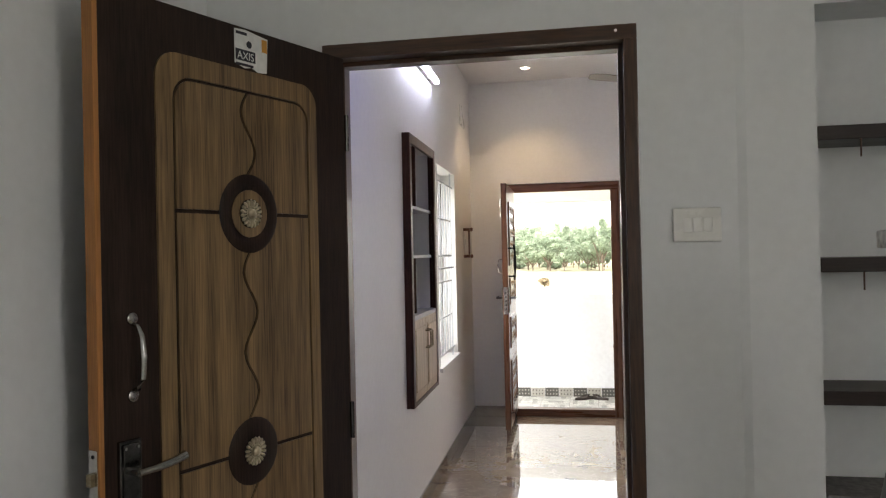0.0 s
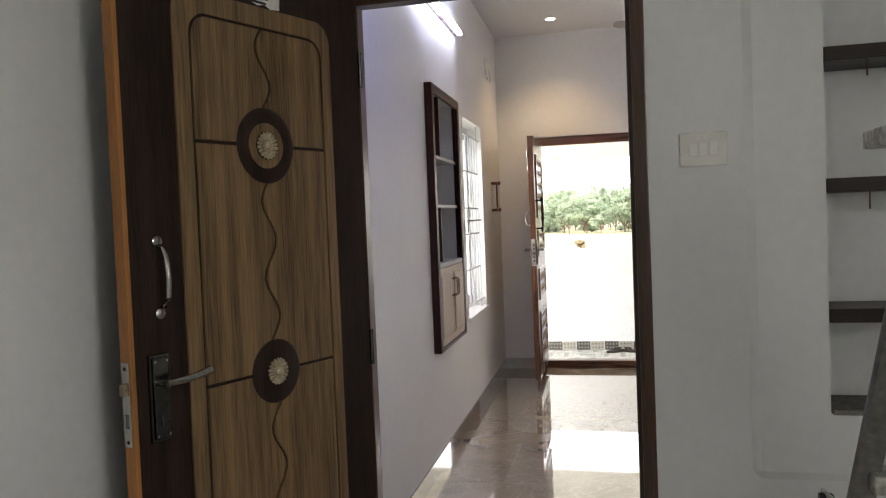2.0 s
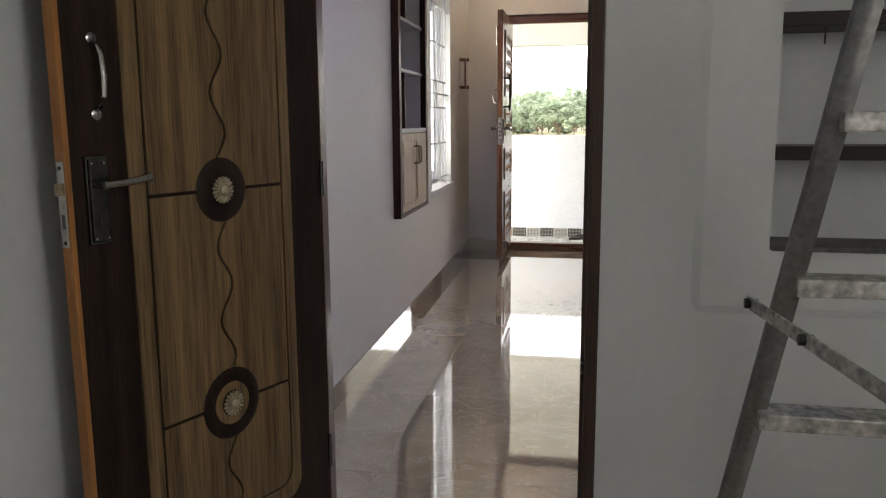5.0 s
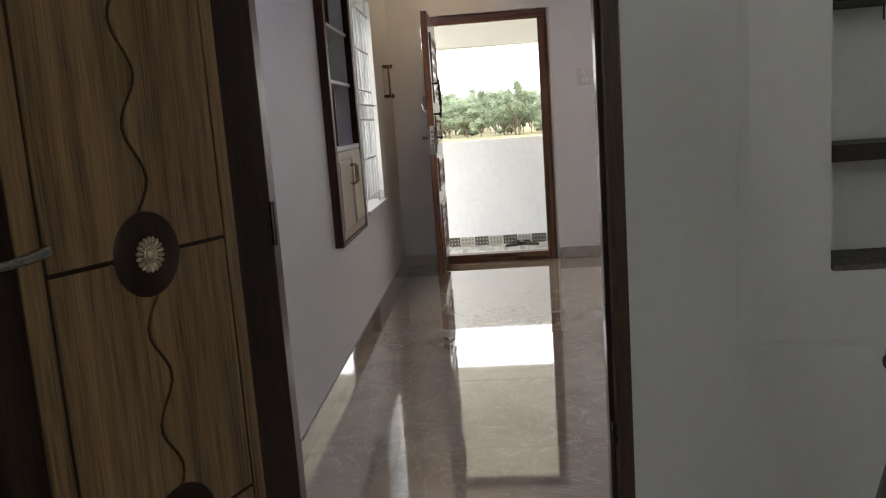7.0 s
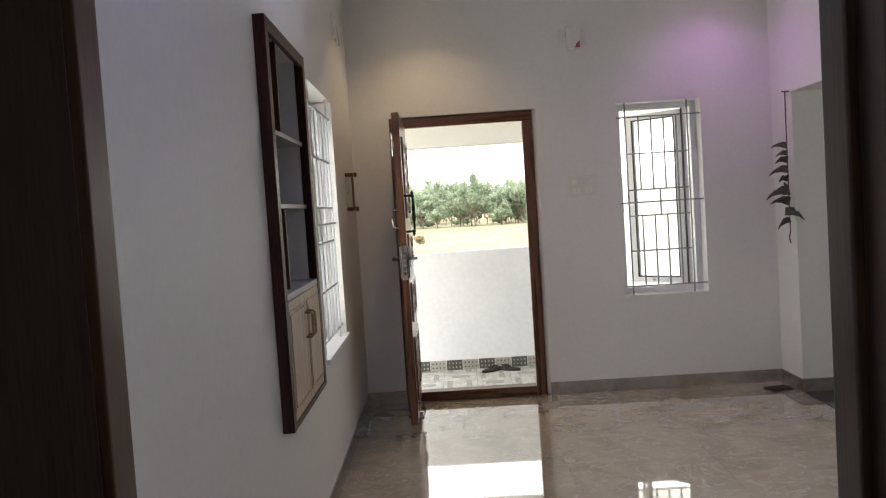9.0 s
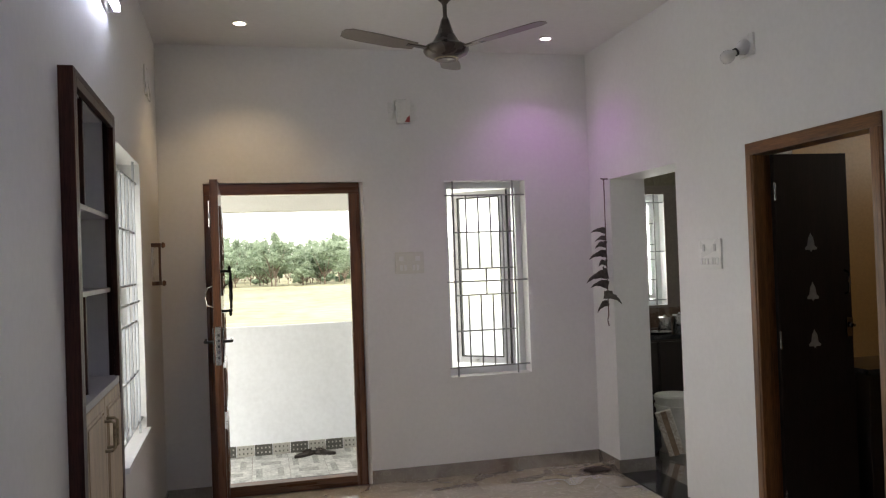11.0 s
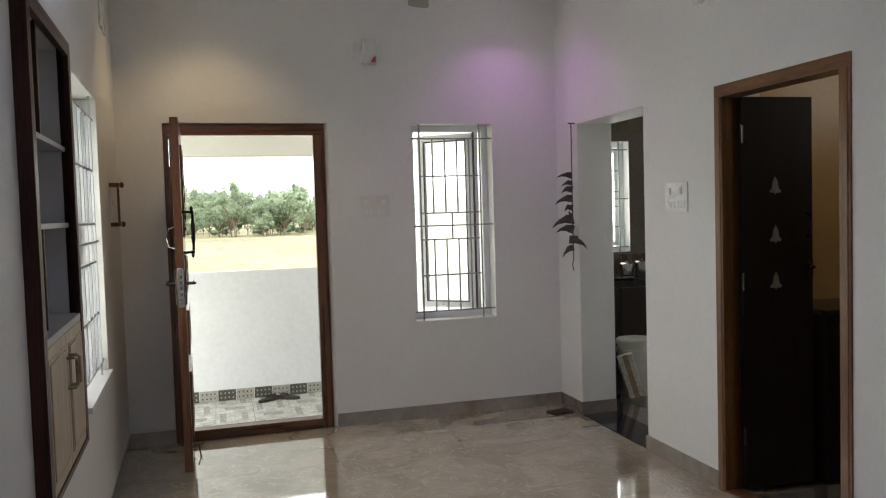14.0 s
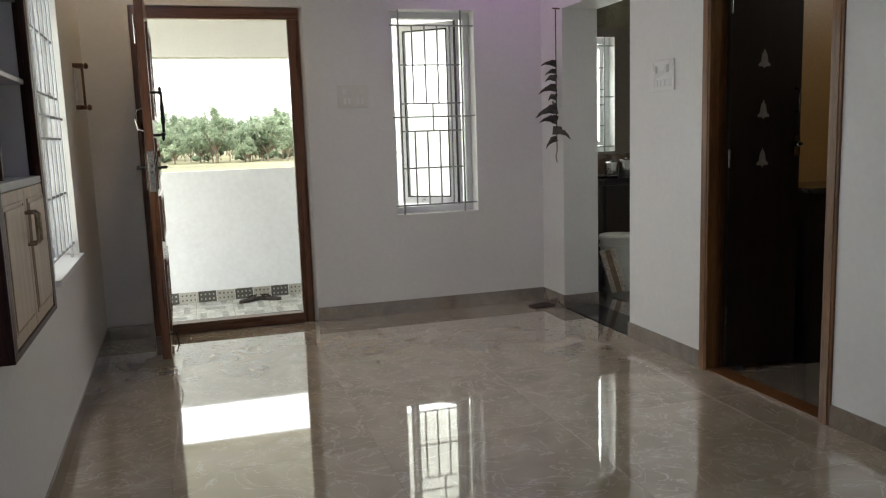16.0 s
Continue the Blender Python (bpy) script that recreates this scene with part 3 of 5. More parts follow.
part("latch_bolt", boxes((DL + 0.002, DL + 0.013, -0.026, -0.010, 1.065, 1.090), bevel=0.002), M_BRASS, fp)
part("dead_bolt", boxes((DL + 0.002, DL + 0.003, -0.023, -0.013, 0.995, 1.025)), M_GREY, fp)
for z in (0.965, 1.122):
    part("screw", lathe([(0, 0), (0.004, 0), (0.004, 0.001), (0, 0.001)], 8, "x"), M_INK, fp, at=pose(DL + 0.002, -0.018, z))
for z in (0.22, 1.05, 1.85):
    part("hinge", tube([(-0.004, 0.004, z - 0.05), (-0.004, 0.004, z + 0.05)], 0.006, 10), M_GUN, door1, "dark butt hinge", True)

# maker's sticker near the top of the leaf
st = thing("door_sticker", DOOR @ pose(0.352, 0.0008, 2.005), "torn white paper sticker with black lettering on the door", "sticker")
part("paper", prism([(-0.055, 0.04), (-0.05, -0.045), (-0.02, -0.048), (0.0, -0.04), (0.022, -0.045), (0.055, -0.036), (0.055, 0.045), (0.02, 0.048)], 0.0, 0.0006), M_PAPER, st)
part("bar", boxes((-0.005, 0.052, 0.0008, 0.0011, -0.040, -0.034)), M_INK, st)
part("bar", boxes((0.015, 0.05, 0.0008, 0.0011, 0.034, 0.041)), M_INK, st)
part("orange_mark", boxes((-0.052, -0.034, 0.0008, 0.0011, 0.005, 0.036)), M_ORANGE, st)
part("emblem", lathe([(0.0, 0.0008), (0.009, 0.0008), (0.009, 0.0011), (0.0, 0.0011)], 9, "y"), M_INK, st, at=pose(0.008, 0, 0.014))
part("plate", boxes((-0.012, 0.052, 0.0008, 0.0011, -0.028, -0.001)), M_INK, st)
fc = bpy.data.curves.new("lettering", "FONT")
fc.body, fc.size, fc.align_x, fc.extrude = "AXIS", 0.026, "CENTER", 0.0002
tx = new("lettering_curve", fc)
dg = bpy.context.evaluated_depsgraph_get()
tme = bpy.data.meshes.new_from_object(tx.evaluated_get(dg))
bpy.data.objects.remove(tx)
tme.materials.append(M_PAPER)
to = new("lettering", tme)
to.parent = st
to.matrix_basis = Matrix.Translation((0.020, 0.0014, -0.024)) @ Matrix(((-1, 0, 0, 0), (0, 0, 1, 0), (0, 1, 0, 0), (0, 0, 0, 1)))


# ---- switches ----
def switch_plate(name, where, w, h, keys, label, body=None):
    s = thing(name, where, label, "switch")
    pl = part("plate", boxes((-w / 2, w / 2, 0, 0.009, -h / 2, h / 2), bevel=0.004), body or M_PLASTIC, s, smooth=True)
    for kx, kz, kw, kh, mat in keys:
        part("rocker", boxes((kx - kw / 2, kx + kw / 2, 0.009, 0.0125, kz - kh / 2, kz + kh / 2), bevel=0.0015), mat, pl)
    return s


# plates face local +y
switch_plate("switch_plate", pose(1.317, 0.0, 1.568, rz=180), 0.120, 0.088, [(0.025, 0, 0.022, 0.038, M_SWITCH), (0.0, 0, 0.022, 0.038, M_SWITCH), (-0.026, 0, 0.022, 0.038, M_SWITCH)], "white three-key switch plate on grey-white plaster")
switch_plate("switch_plate", pose(1.655, FY, 1.553, rz=180), 0.21, 0.155, [(-0.06, 0.03, 0.035, 0.035, M_SWITCH), (0.06, 0.03, 0.035, 0.035, M_SWITCH), (-0.06, -0.035, 0.02, 0.04, M_SWITCH), (-0.03, -0.035, 0.02, 0.04, M_SWITCH), (0.03, -0.035, 0.02, 0.04, M_SWITCH), (0.06, -0.035, 0.02, 0.04, M_SWITCH)], "large cream switch and socket plate beside the entrance", M_CREAMPLATE)
switch_plate("switch_plate", pose(RX, 3.51, 1.545, rz=90), 0.225, 0.165, [(-0.055, 0.035, 0.02, 0.04, M_SOCKET), (0.055, 0.035, 0.02, 0.04, M_SOCKET)] + [(k, -0.04, 0.02, 0.038, M_SWITCH) for k in (-0.08, -0.05, -0.02, 0.02, 0.05, 0.08)], "white plate with sockets and six switches")


# ---- niche with shelves ----
for z in (1.107, 1.440, 1.772):
    sh = tagged(part("niche_shelf", boxes((NXA, NXB, -0.009, 0.168, z, z + 0.036), bevel=0.002), M_SHELFWOOD), "dark stained plank shelf in the wall niche", "shelf", "shelves of the wall niche")
tagged(part("niche_sill", boxes((NXA + 0.004, NXB - 0.004, -0.014, 0.165, NZA - 0.002, NZA + 0.012), bevel=0.003), M_PUTTY), "rough unfinished cement ledge in the niche", "ledge")
for x, z in ((1.71, 1.772), (1.71, 1.440)):
    tagged(part("nail", tube([(x, -0.015, z), (x, -0.015, z - 0.045)], 0.0022, 6), M_CORD), "thin rusty nail under a shelf", "nail")


# ---- step ladder ----
lad = thing("step_ladder", pose(0.012, 0, 0), "paint-splashed aluminium step ladder standing open by the wall", "ladder")
def bar(name, a, b, w, d, material, parent, label=""):
    a, b = Vector(a), Vector(b)
    length = (b - a).length
    bm = boxes((-w / 2, w / 2, -d / 2, d / 2, 0, length), bevel=min(w, d) * 0.42)
    ob = part(name, bm, material, parent, label, True)
    z = (b - a).normalized()
    y = z.cross(Vector((1, 0, 0))).normalized()
    x = y.cross(z)
    m = Matrix((x, y, z)).transposed().to_4x4()
    ob.matrix_basis = Matrix.Translation(a) @ m
    return ob

LB, LT = Vector((1.385, -0.46, 0.02)), Vector((1.600, -0.735, 1.50))
RB, RTP = Vector((1.975, -0.46, 0.02)), Vector((1.80, -0.735, 1.50))
bar("rail", LB, LT, 0.046, 0.034, M_LADDER, lad, "dull aluminium rail")
bar("rail", RB, RTP, 0.046, 0.034, M_LADDER, lad, "dull aluminium rail")
for z in (0.345, 0.645, 0.925, 1.225):
    f = (z - 0.02) / 1.48
    a, b = LB.lerp(LT, f), RB.lerp(RTP, f)
    part("tread", boxes((a.x, b.x, a.y - 0.045, a.y + 0.03, a.z - 0.034, a.z), bevel=0.004), M_SPLASH, lad, "ribbed tread with dried paint")
part("top_step", boxes((1.50, 1.86, -0.83, -0.70, 1.50, 1.53), bevel=0.005), M_SPLASH, lad, "flat top step with dried paint")
for xb, xt in ((1.53, 1.63), (1.95, 1.79)):
    bar("rear_leg", (xb, -1.55, 0.02), (xt, -0.80, 1.50), 0.028, 0.028, M_LADDER, lad)
sp = bar("spreader", (1.445, -0.60, 0.865), (1.57, -1.15, 0.84), 0.006, 0.026, M_SPLASH, lad, "flat hinged spreader bar")
for f in (0.03, 0.42):
    p = Vector((1.445, -0.60, 0.865)).lerp(Vector((1.57, -1.15, 0.84)), f)
    part("bolt", lathe([(0, -0.012), (0.010, -0.012), (0.010, 0.010), (0.006, 0.014), (0, 0.014)], 8, "x"), M_BLACKIRON, lad, at=Matrix.Translation(p))
for p in (LB, RB):
    part("foot", boxes((p.x - 0.032, p.x + 0.032, p.y - 0.02, p.y + 0.02, 0.0, 0.03), bevel=0.004), M_BLACKIRON, lad, "black rubber foot")


# ---- entrance door ----
df = door_frame("door_frame_2", 0.250, 1.312, 2.137, 0.077, FY + 0.012, FY + 0.115, M_FRAME, "red-brown varnished timber frame of the entrance", sill=0.07, step=0.018)
part("keeper", boxes((1.230, 1.238, FY + 0.02, FY + 0.045, 0.63, 0.66), bevel=0.001), M_STEEL, df, "small steel bolt keeper")
ENT = pose(0.365, FY + 0.004, 0, rz=-88.6)
ed = thing("door_2", ENT, "carved red-brown wooden entrance door standing open inwards", "door", kind="structure")
EL, EZ0, EZ1 = 0.89, 0.072, 2.072
part("leaf", boxes((0.0, EL - 0.012, -0.045, 0.0, EZ0, EZ1), bevel=0.002), M_FRAME, ed, "polished teak leaf")
part("lipping", boxes((EL - 0.012, EL, -0.045, 0.0, EZ0, EZ1), bevel=0.002), M_FRAME, ed, "polished teak edge")
for z0, z1 in ((0.20, 0.62), (0.72, 0.98), (1.08, 1.30), (1.40, 1.93)):
    pn = part("carved_panel", band([(0.13, z0), (EL - 0.13, z0), (EL - 0.13, z1), (0.13, z1)], [(0.16, z0 + 0.03), (EL - 0.16, z0 + 0.03), (EL - 0.16, z1 - 0.03), (0.16, z1 - 0.03)], 0.0, 0.012), M_FRAME, ed, "raised carved panel border")
    bms = []
    for kx in range(5):
        for kz in range(max(1, int((z1 - z0) / 0.1))):
            b = lathe([(0, 0.0), (0.038, 0.0), (0.030, 0.008), (0.016, 0.006), (0.010, 0.013), (0, 0.014)], 10, "y")
            bmesh.ops.translate(b, vec=(0.21 + kx * 0.109, 0, z0 + 0.08 + kz * 0.1), verts=b.verts)
            bms.append(b)
    part("carving", joined(*bms), M_TEAK, pn, "carved flower relief", True)
for side, y in (("outer", 0.0), ("inner", -0.045)):
    s = 1 if side == "outer" else -1
    lp = part("lock_plate", boxes((EL - 0.085, EL - 0.035, min(y, y + s * 0.008), max(y, y + s * 0.008), 1.02, 1.22), bevel=0.002), M_GUN, ed, "dark lock plate")
    part("lever", joined(tube([(EL - 0.06, y, 1.14), (EL - 0.06, y + s * 0.055, 1.14)], 0.009, 10), tube([(EL - 0.062, y + s * 0.052, 1.14), (EL - 0.18, y + s * 0.052, 1.142)], 0.009, 10)), M_GUN, lp, "dark lever handle", True)
pt = part("pull_handle", tube([(EL - 0.06, 0.0, 1.545), (EL - 0.06, 0.045, 1.545), (EL - 0.06, 0.055, 1.53), (EL - 0.06, 0.055, 1.33), (EL - 0.06, 0.045, 1.315), (EL - 0.06, 0.0, 1.315)], 0.008, 10), M_BLACKIRON, ed, "black ornamental pull handle", True)
for z, s in ((1.545, 1), (1.315, -1)):
    part("finial", lathe([(0, -0.012), (0.012, -0.010), (0.014, 0.0), (0.008, 0.010), (0.011, 0.018), (0.004, 0.030), (0, 0.034)], 10), M_BLACKIRON, pt, smooth=True, at=pose(EL - 0.06, 0.05, z, rx=0 if s > 0 else 180))
part("grip", lathe([(0.009, -0.06), (0.013, -0.03), (0.010, 0.0), (0.013, 0.03), (0.009, 0.06)], 10), M_BLACKIRON, pt, smooth=True, at=pose(EL - 0.06, 0.055, 1.43))
part("bow_handle", tube([(EL - 0.06, -0.045, 1.46), (EL - 0.06, -0.077, 1.45), (EL - 0.06, -0.087, 1.40), (EL - 0.06, -0.077, 1.35), (EL - 0.06, -0.045, 1.34)], 0.005, 8), M_STEEL, ed, "thin steel bow handle", True)
ef = part("mortise_plate", boxes((EL, EL + 0.002, -0.038, -0.006, 1.01, 1.23), bevel=0.0008), M_STEEL, ed, "long steel mortise plate")
for k in range(5):
    part("bolt_hole", boxes((EL + 0.002, EL + 0.0028, -0.026, -0.014, 1.045 + k * 0.032, 1.06 + k * 0.032)), M_GREY, ef)
for z in (0.3, 1.0, 1.85):
    part("hinge", tube([(-0.002, -0.049, z - 0.05), (-0.002, -0.049, z + 0.05)], 0.006, 10), M_STEEL, ed, smooth=True)
ub = part("tower_bolt", tube([(EL - 0.03, -0.052, 1.80), (EL - 0.03, -0.052, 1.95)], 0.006, 8), M_CHROME, ed, "steel tower bolt", True)
part("bracket", boxes((EL - 0.045, EL - 0.015, -0.057, -0.045, 1.85, 1.88), bevel=0.002), M_CHROME, ub)
part("door_stopper", tube([(EL - 0.05, 0.0, 0.20), (EL - 0.05, 0.035, 0.21), (EL - 0.045, 0.045, 0.14), (EL - 0.03, 0.03, 0.10)], 0.005, 8), M_BLACKIRON, ed, "black spring door stopper", True)


# ---- windows ----
def window_grille(name, where, w, h, material, label):
    """Square-bar grille with crossing rails, in a plane of local x and z."""
    g = thing(name, where, label, "window grille")
    r = 0.0055

    def vbar(x, z0, z1):
        part("bar", boxes((x - r, x + r, -r, r, z0, z1), bevel=0.0015), material, g)

    def hbar(z, x0, x1):
        part("rail", boxes((x0, x1, -r + 0.004, r + 0.004, z - r, z + r), bevel=0.0015), material, g)

    xs = [0.105 * w, 0.26 * w, 0.41 * w, 0.56 * w, 0.71 * w, 0.845 * w]
    for z in (0.045, 0.483, 0.926):
        hbar(z * h, 0.0, w)
    for z in (0.23 * h, 0.413 * h, 0.548 * h, 0.736 * h):
        hbar(z, xs[0], xs[5])
    for x in (xs[0], xs[5]):
        vbar(x, 0.0, h)
    vbar(xs[4], 0.045 * h, 0.926 * h)
    for x in xs[1:4]:
        vbar(x, 0.045 * h, 0.413 * h)
        vbar(x, 0.548 * h, 0.926 * h)
    vbar(0.485 * w, 0.413 * h, 0.548 * h)
    return g


def casement(name, where, w, h, label, angle):
    """A plastic frame with one frosted sash hung on its far side, swung outwards."""
    win = thing(name, where, label, "window", kind="structure")
    f = 0.045
    part("window_frame", band([(0, 0), (w, 0), (w, h), (0, h)], [(f, f), (w - f, f), (w - f, h - f), (f, h - f)], -0.03, 0.03), M_UPVC, win, "white plastic outer frame")
    part("mullion", boxes((0.86 * w - 0.014, 0.86 * w + 0.014, -0.025, 0.025, f, h - f), bevel=0.004), M_UPVC, win)
    sw, shh = 0.84 * w - f - 0.03, h - 2 * f - 0.01
    sash = part("sash", band([(0, 0), (-sw, 0), (-sw, shh), (0, shh)], [(-0.05, 0.05), (-sw + 0.05, 0.05), (-sw + 0.05, shh - 0.05), (-0.05, shh - 0.05)], -0.02, 0.02), M_UPVC, win, "white plastic sash", at=pose(0.84 * w, 0.03, f + 0.005, rz=-angle))
    part("gasket", band([(-0.046, 0.046), (-sw + 0.046, 0.046), (-sw + 0.046, shh - 0.046), (-0.046, shh - 0.046)], [(-0.054, 0.054), (-sw + 0.054, 0.054), (-sw + 0.054, shh - 0.054), (-0.054, shh - 0.054)], -0.022, 0.022), M_BLACKIRON, sash, "black rubber gasket")
    # Black strip stands in for the shaded gap between sash and mullion.
    part("gap_strip", boxes((0.84 * w + 0.002, 0.86 * w - 0.0145, -0.024, 0.024, f, h - f)), M_BLACKIRON, win, "black strip standing in for the dark gap")
    part("pane", boxes((-sw + 0.045, -0.045, -0.003, 0.003, 0.045, shh - 0.045)), M_FROST, sash).visible_shadow = False
    part("stay", boxes((-sw * 0.6, -sw * 0.6 + 0.015, -0.06, -0.02, 0.02, 0.03), bevel=0.002), M_STEEL, sash)
    part("side_pane", boxes((0.86 * w + 0.014, w - f, -0.003, 0.003, f, h - f)), M_GLASS, win).visible_shadow = False
    return win


def upvc_window(name, where, w, h, label, open_angle=None, frosted=False):
    win = thing(name, where, label, "window", kind="structure")
    f = 0.05
    part("window_frame", band([(0, 0), (w, 0), (w, h), (0, h)], [(f, f), (w - f, f), (w - f, h - f), (f, h - f)], -0.03, 0.03), M_UPVC, win, "white plastic outer frame")
    part("mullion", boxes((w * 0.5 - 0.02, w * 0.5 + 0.02, -0.025, 0.025, f, h - f), bevel=0.004), M_UPVC, win)
    for k in (0, 1):
        sw, shh = w / 2 - f - 0.012, h - 2 * f - 0.01
        hinge_x = f + 0.002 if k == 0 else w - f - 0.002
        ang = 0 if open_angle is None else (open_angle if k == 0 else -open_angle)
        sgn = 1 if k == 0 else -1
        sash = part("sash", band([(0, 0), (sgn * sw, 0), (sgn * sw, shh), (0, shh)], [(sgn * 0.045, 0.045), (sgn * (sw - 0.045), 0.045), (sgn * (sw - 0.045), shh - 0.045), (sgn * 0.045, shh - 0.045)], -0.02, 0.02), M_UPVC, win, "white plastic sash", at=pose(hinge_x, 0.0, f + 0.005, rz=ang))
        pane = part("pane", boxes((min(sgn * 0.04, sgn * (sw - 0.04)), max(sgn * 0.04, sgn * (sw - 0.04)), -0.003, 0.003, 0.04, shh - 0.04)), M_FROST if frosted else M_GLASS, sash)
        pane.visible_shadow = False
    return win


window_grille("window_grille", pose(WX0, FY + 0.018, WZ0), WX1 - WX0, WZ1 - WZ0, M_GRILLE, "grey painted square-bar grille in the far window")
casement("window_1", pose(WX0, FY + 0.15, WZ0), WX1 - WX0, WZ1 - WZ0, "white plastic casement window with a sash swung outwards", 38)
window_grille("window_grille", SLANT @ pose(LX - 0.018, LY0, LZ0, rz=90), LY1 - LY0, LZ1 - LZ0, M_GRILLEW, "white painted square-bar grille in the side window")
upvc_window("window_2", SLANT @ pose(LX - 0.14, LY0, LZ0, rz=90), LY1 - LY0, LZ1 - LZ0, "white plastic window with frosted panes, shut", None, True)
slanted(structure("window_sill", boxes((LX - 0.10, LX + 0.022, LY0 - 0.02, LY1 + 0.02, LZ0 - 0.022, LZ0 + 0.005), bevel=0.002), M_UPVC, "thin white sill under the side window", "sill"))


# ---- built-in wall cabinet ----
CX = LX + 0.043
cab = thing("wall_cabinet", SLANT, "built-in cabinet with mahogany frame, open shelves and pale doors", "cabinet")
cw = 0.052
part("side_frame", boxes((LX - 0.19, CX, CY0, CY0 + 0.022, CZ0, CZ1), (CX - 0.02, CX, CY0 + 0.022, CY0 + cw, CZ0, CZ1), bevel=0.002), M_CABFRAME, cab)
part("side_frame", boxes((LX - 0.19, CX, CY1 - 0.022, CY1, CZ0, CZ1), (CX - 0.02, CX, CY1 - cw, CY1 - 0.022, CZ0, CZ1), bevel=0.002), M_CABFRAME, cab)
part("top_frame", boxes((LX - 0.19, CX, CY0 + 0.022, CY1 - 0.022, CZ1 - 0.022, CZ1), (CX - 0.02, CX, CY0 + cw, CY1 - cw, CZ1 - cw, CZ1 - 0.022), bevel=0.002), M_CABFRAME, cab)
part("bottom_frame", boxes((LX - 0.19, CX, CY0 + 0.022, CY1 - 0.022, CZ0, CZ0 + 0.02), bevel=0.002), M_CABFRAME, cab)
part("back_panel", boxes((LX - 0.185, LX - 0.175, CY0 + 0.024, CY1 - 0.024, CZ0 + 0.022, CZ1 - 0.024)), M_SHELFIN, cab, "lilac grey back panel")
SPLIT = 1.165
part("counter", boxes((LX - 0.172, CX - 0.004, CY0 + 0.024, CY1 - 0.024, SPLIT - 0.025, SPLIT), bevel=0.002), M_SHELFEDGE, cab, "grey ledge above the doors")
for z in (1.487, 1.770):
    part("shelf", boxes((LX - 0.172, CX - 0.03, CY0 + 0.024, CY1 - 0.024, z, z + 0.018), bevel=0.002), M_SHELFEDGE, cab, "grey shelf")
for y, z0, z1 in ((CY0 + 0.30, SPLIT, 1.487), (CY0 + 0.34, 1.788, CZ1 - 0.024)):
    part("divider", boxes((LX - 0.172, CX - 0.035, y - 0.009, y + 0.009, z0 + 0.001, z1 - 0.001), bevel=0.002), M_CABFRAME, cab, "dark upright divider")
mid = (CY0 + CY1) / 2
for y0, y1, hy in ((CY0 + 0.026, mid - 0.0015, mid - 0.032), (mid + 0.0015, CY1 - 0.026, mid + 0.032)):
    z0, z1 = CZ0 + 0.024, SPLIT - 0.028
    dr = part("door", boxes((CX - 0.022, CX - 0.004, y0, y1, z0, z1), bevel=0.002), M_MAPLE, cab, "pale maple cabinet door")
    part("raised_panel", boxes((CX - 0.004, CX + 0.002, y0 + 0.05, y1 - 0.05, z0 + 0.05, z1 - 0.05), bevel=0.0028), M_MAPLE, dr)
    part("molding", joined(boxes((CX - 0.004, CX - 0.001, y0 + 0.036, y0 + 0.044, z0 + 0.036, z1 - 0.036), (CX - 0.004, CX - 0.001, y1 - 0.044, y1 - 0.036, z0 + 0.036, z1 - 0.036),
         (CX - 0.004, CX - 0.001, y0 + 0.044, y1 - 0.044, z0 + 0.036, z0 + 0.044), (CX - 0.004, CX - 0.001, y0 + 0.044, y1 - 0.044, z1 - 0.044, z1 - 0.036))), M_MAPLE, dr)
    part("handle", tube([(CX - 0.004, hy, 1.06), (CX + 0.022, hy, 1.06), (CX + 0.030, hy, 1.052), (CX + 0.030, hy, 0.968), (CX + 0.022, hy, 0.96), (CX - 0.004, hy, 0.96)], 0.0055, 8), M_BRASS, dr, "antique brass bow handle", True)

# ---- fittings on the side wall ----
tl = thing("tube_light", SLANT @ pose(LX, 1.86, 2.645), "white LED batten glowing on the wall", "light")
part("batten", boxes((0.0, 0.030, 0, 1.195, 0.0, 0.034), bevel=0.004), M_PLASTIC, tl)
part("diffuser", boxes((0.030, 0.054, 0.012, 1.183, 0.002, 0.032), bevel=0.008), M_TUBE, tl, "glowing white diffuser", True)
for y in (0.0, 1.183):
    part("end_cap", boxes((0.030, 0.055, y, y + 0.012, 0.001, 0.033), bevel=0.003), M_PLASTIC, tl)
hk = thing("wall_bracket", SLANT @ pose(LX, 4.58, 1.60), "wooden wall bracket with two round-ended arms", "bracket")
part("backplate", boxes((0.0, 0.012, -0.03, 0.03, -0.13, 0.13), bevel=0.004), M_PLASTIC, hk)
for z in (-0.115, 0.115):
    part("arm", boxes((0.0, 0.055, -0.035, 0.035, z - 0.012, z + 0.012), bevel=0.004), M_FRAME, hk, "dark wooden arm")
    part("knob", lathe([(0, 0), (0.016, 0.004), (0.018, 0.012), (0.012, 0.022), (0, 0.024)], 12, "x"), M_FRAME, hk, smooth=True, at=pose(0.055, 0, z))
part("rod", tube([(0.045, 0.0, -0.11), (0.045, 0.0, 0.11)], 0.007, 8), M_FRAME, hk, smooth=True)
jb = thing("junction_plate", SLANT @ pose(LX, 4.56, 2.69), "flat white square cover plate on the wall", "plate")
part("cover", boxes((0, 0.010, -0.14, 0.14, -0.085, 0.085), bevel=0.003), M_PLASTIC, jb)

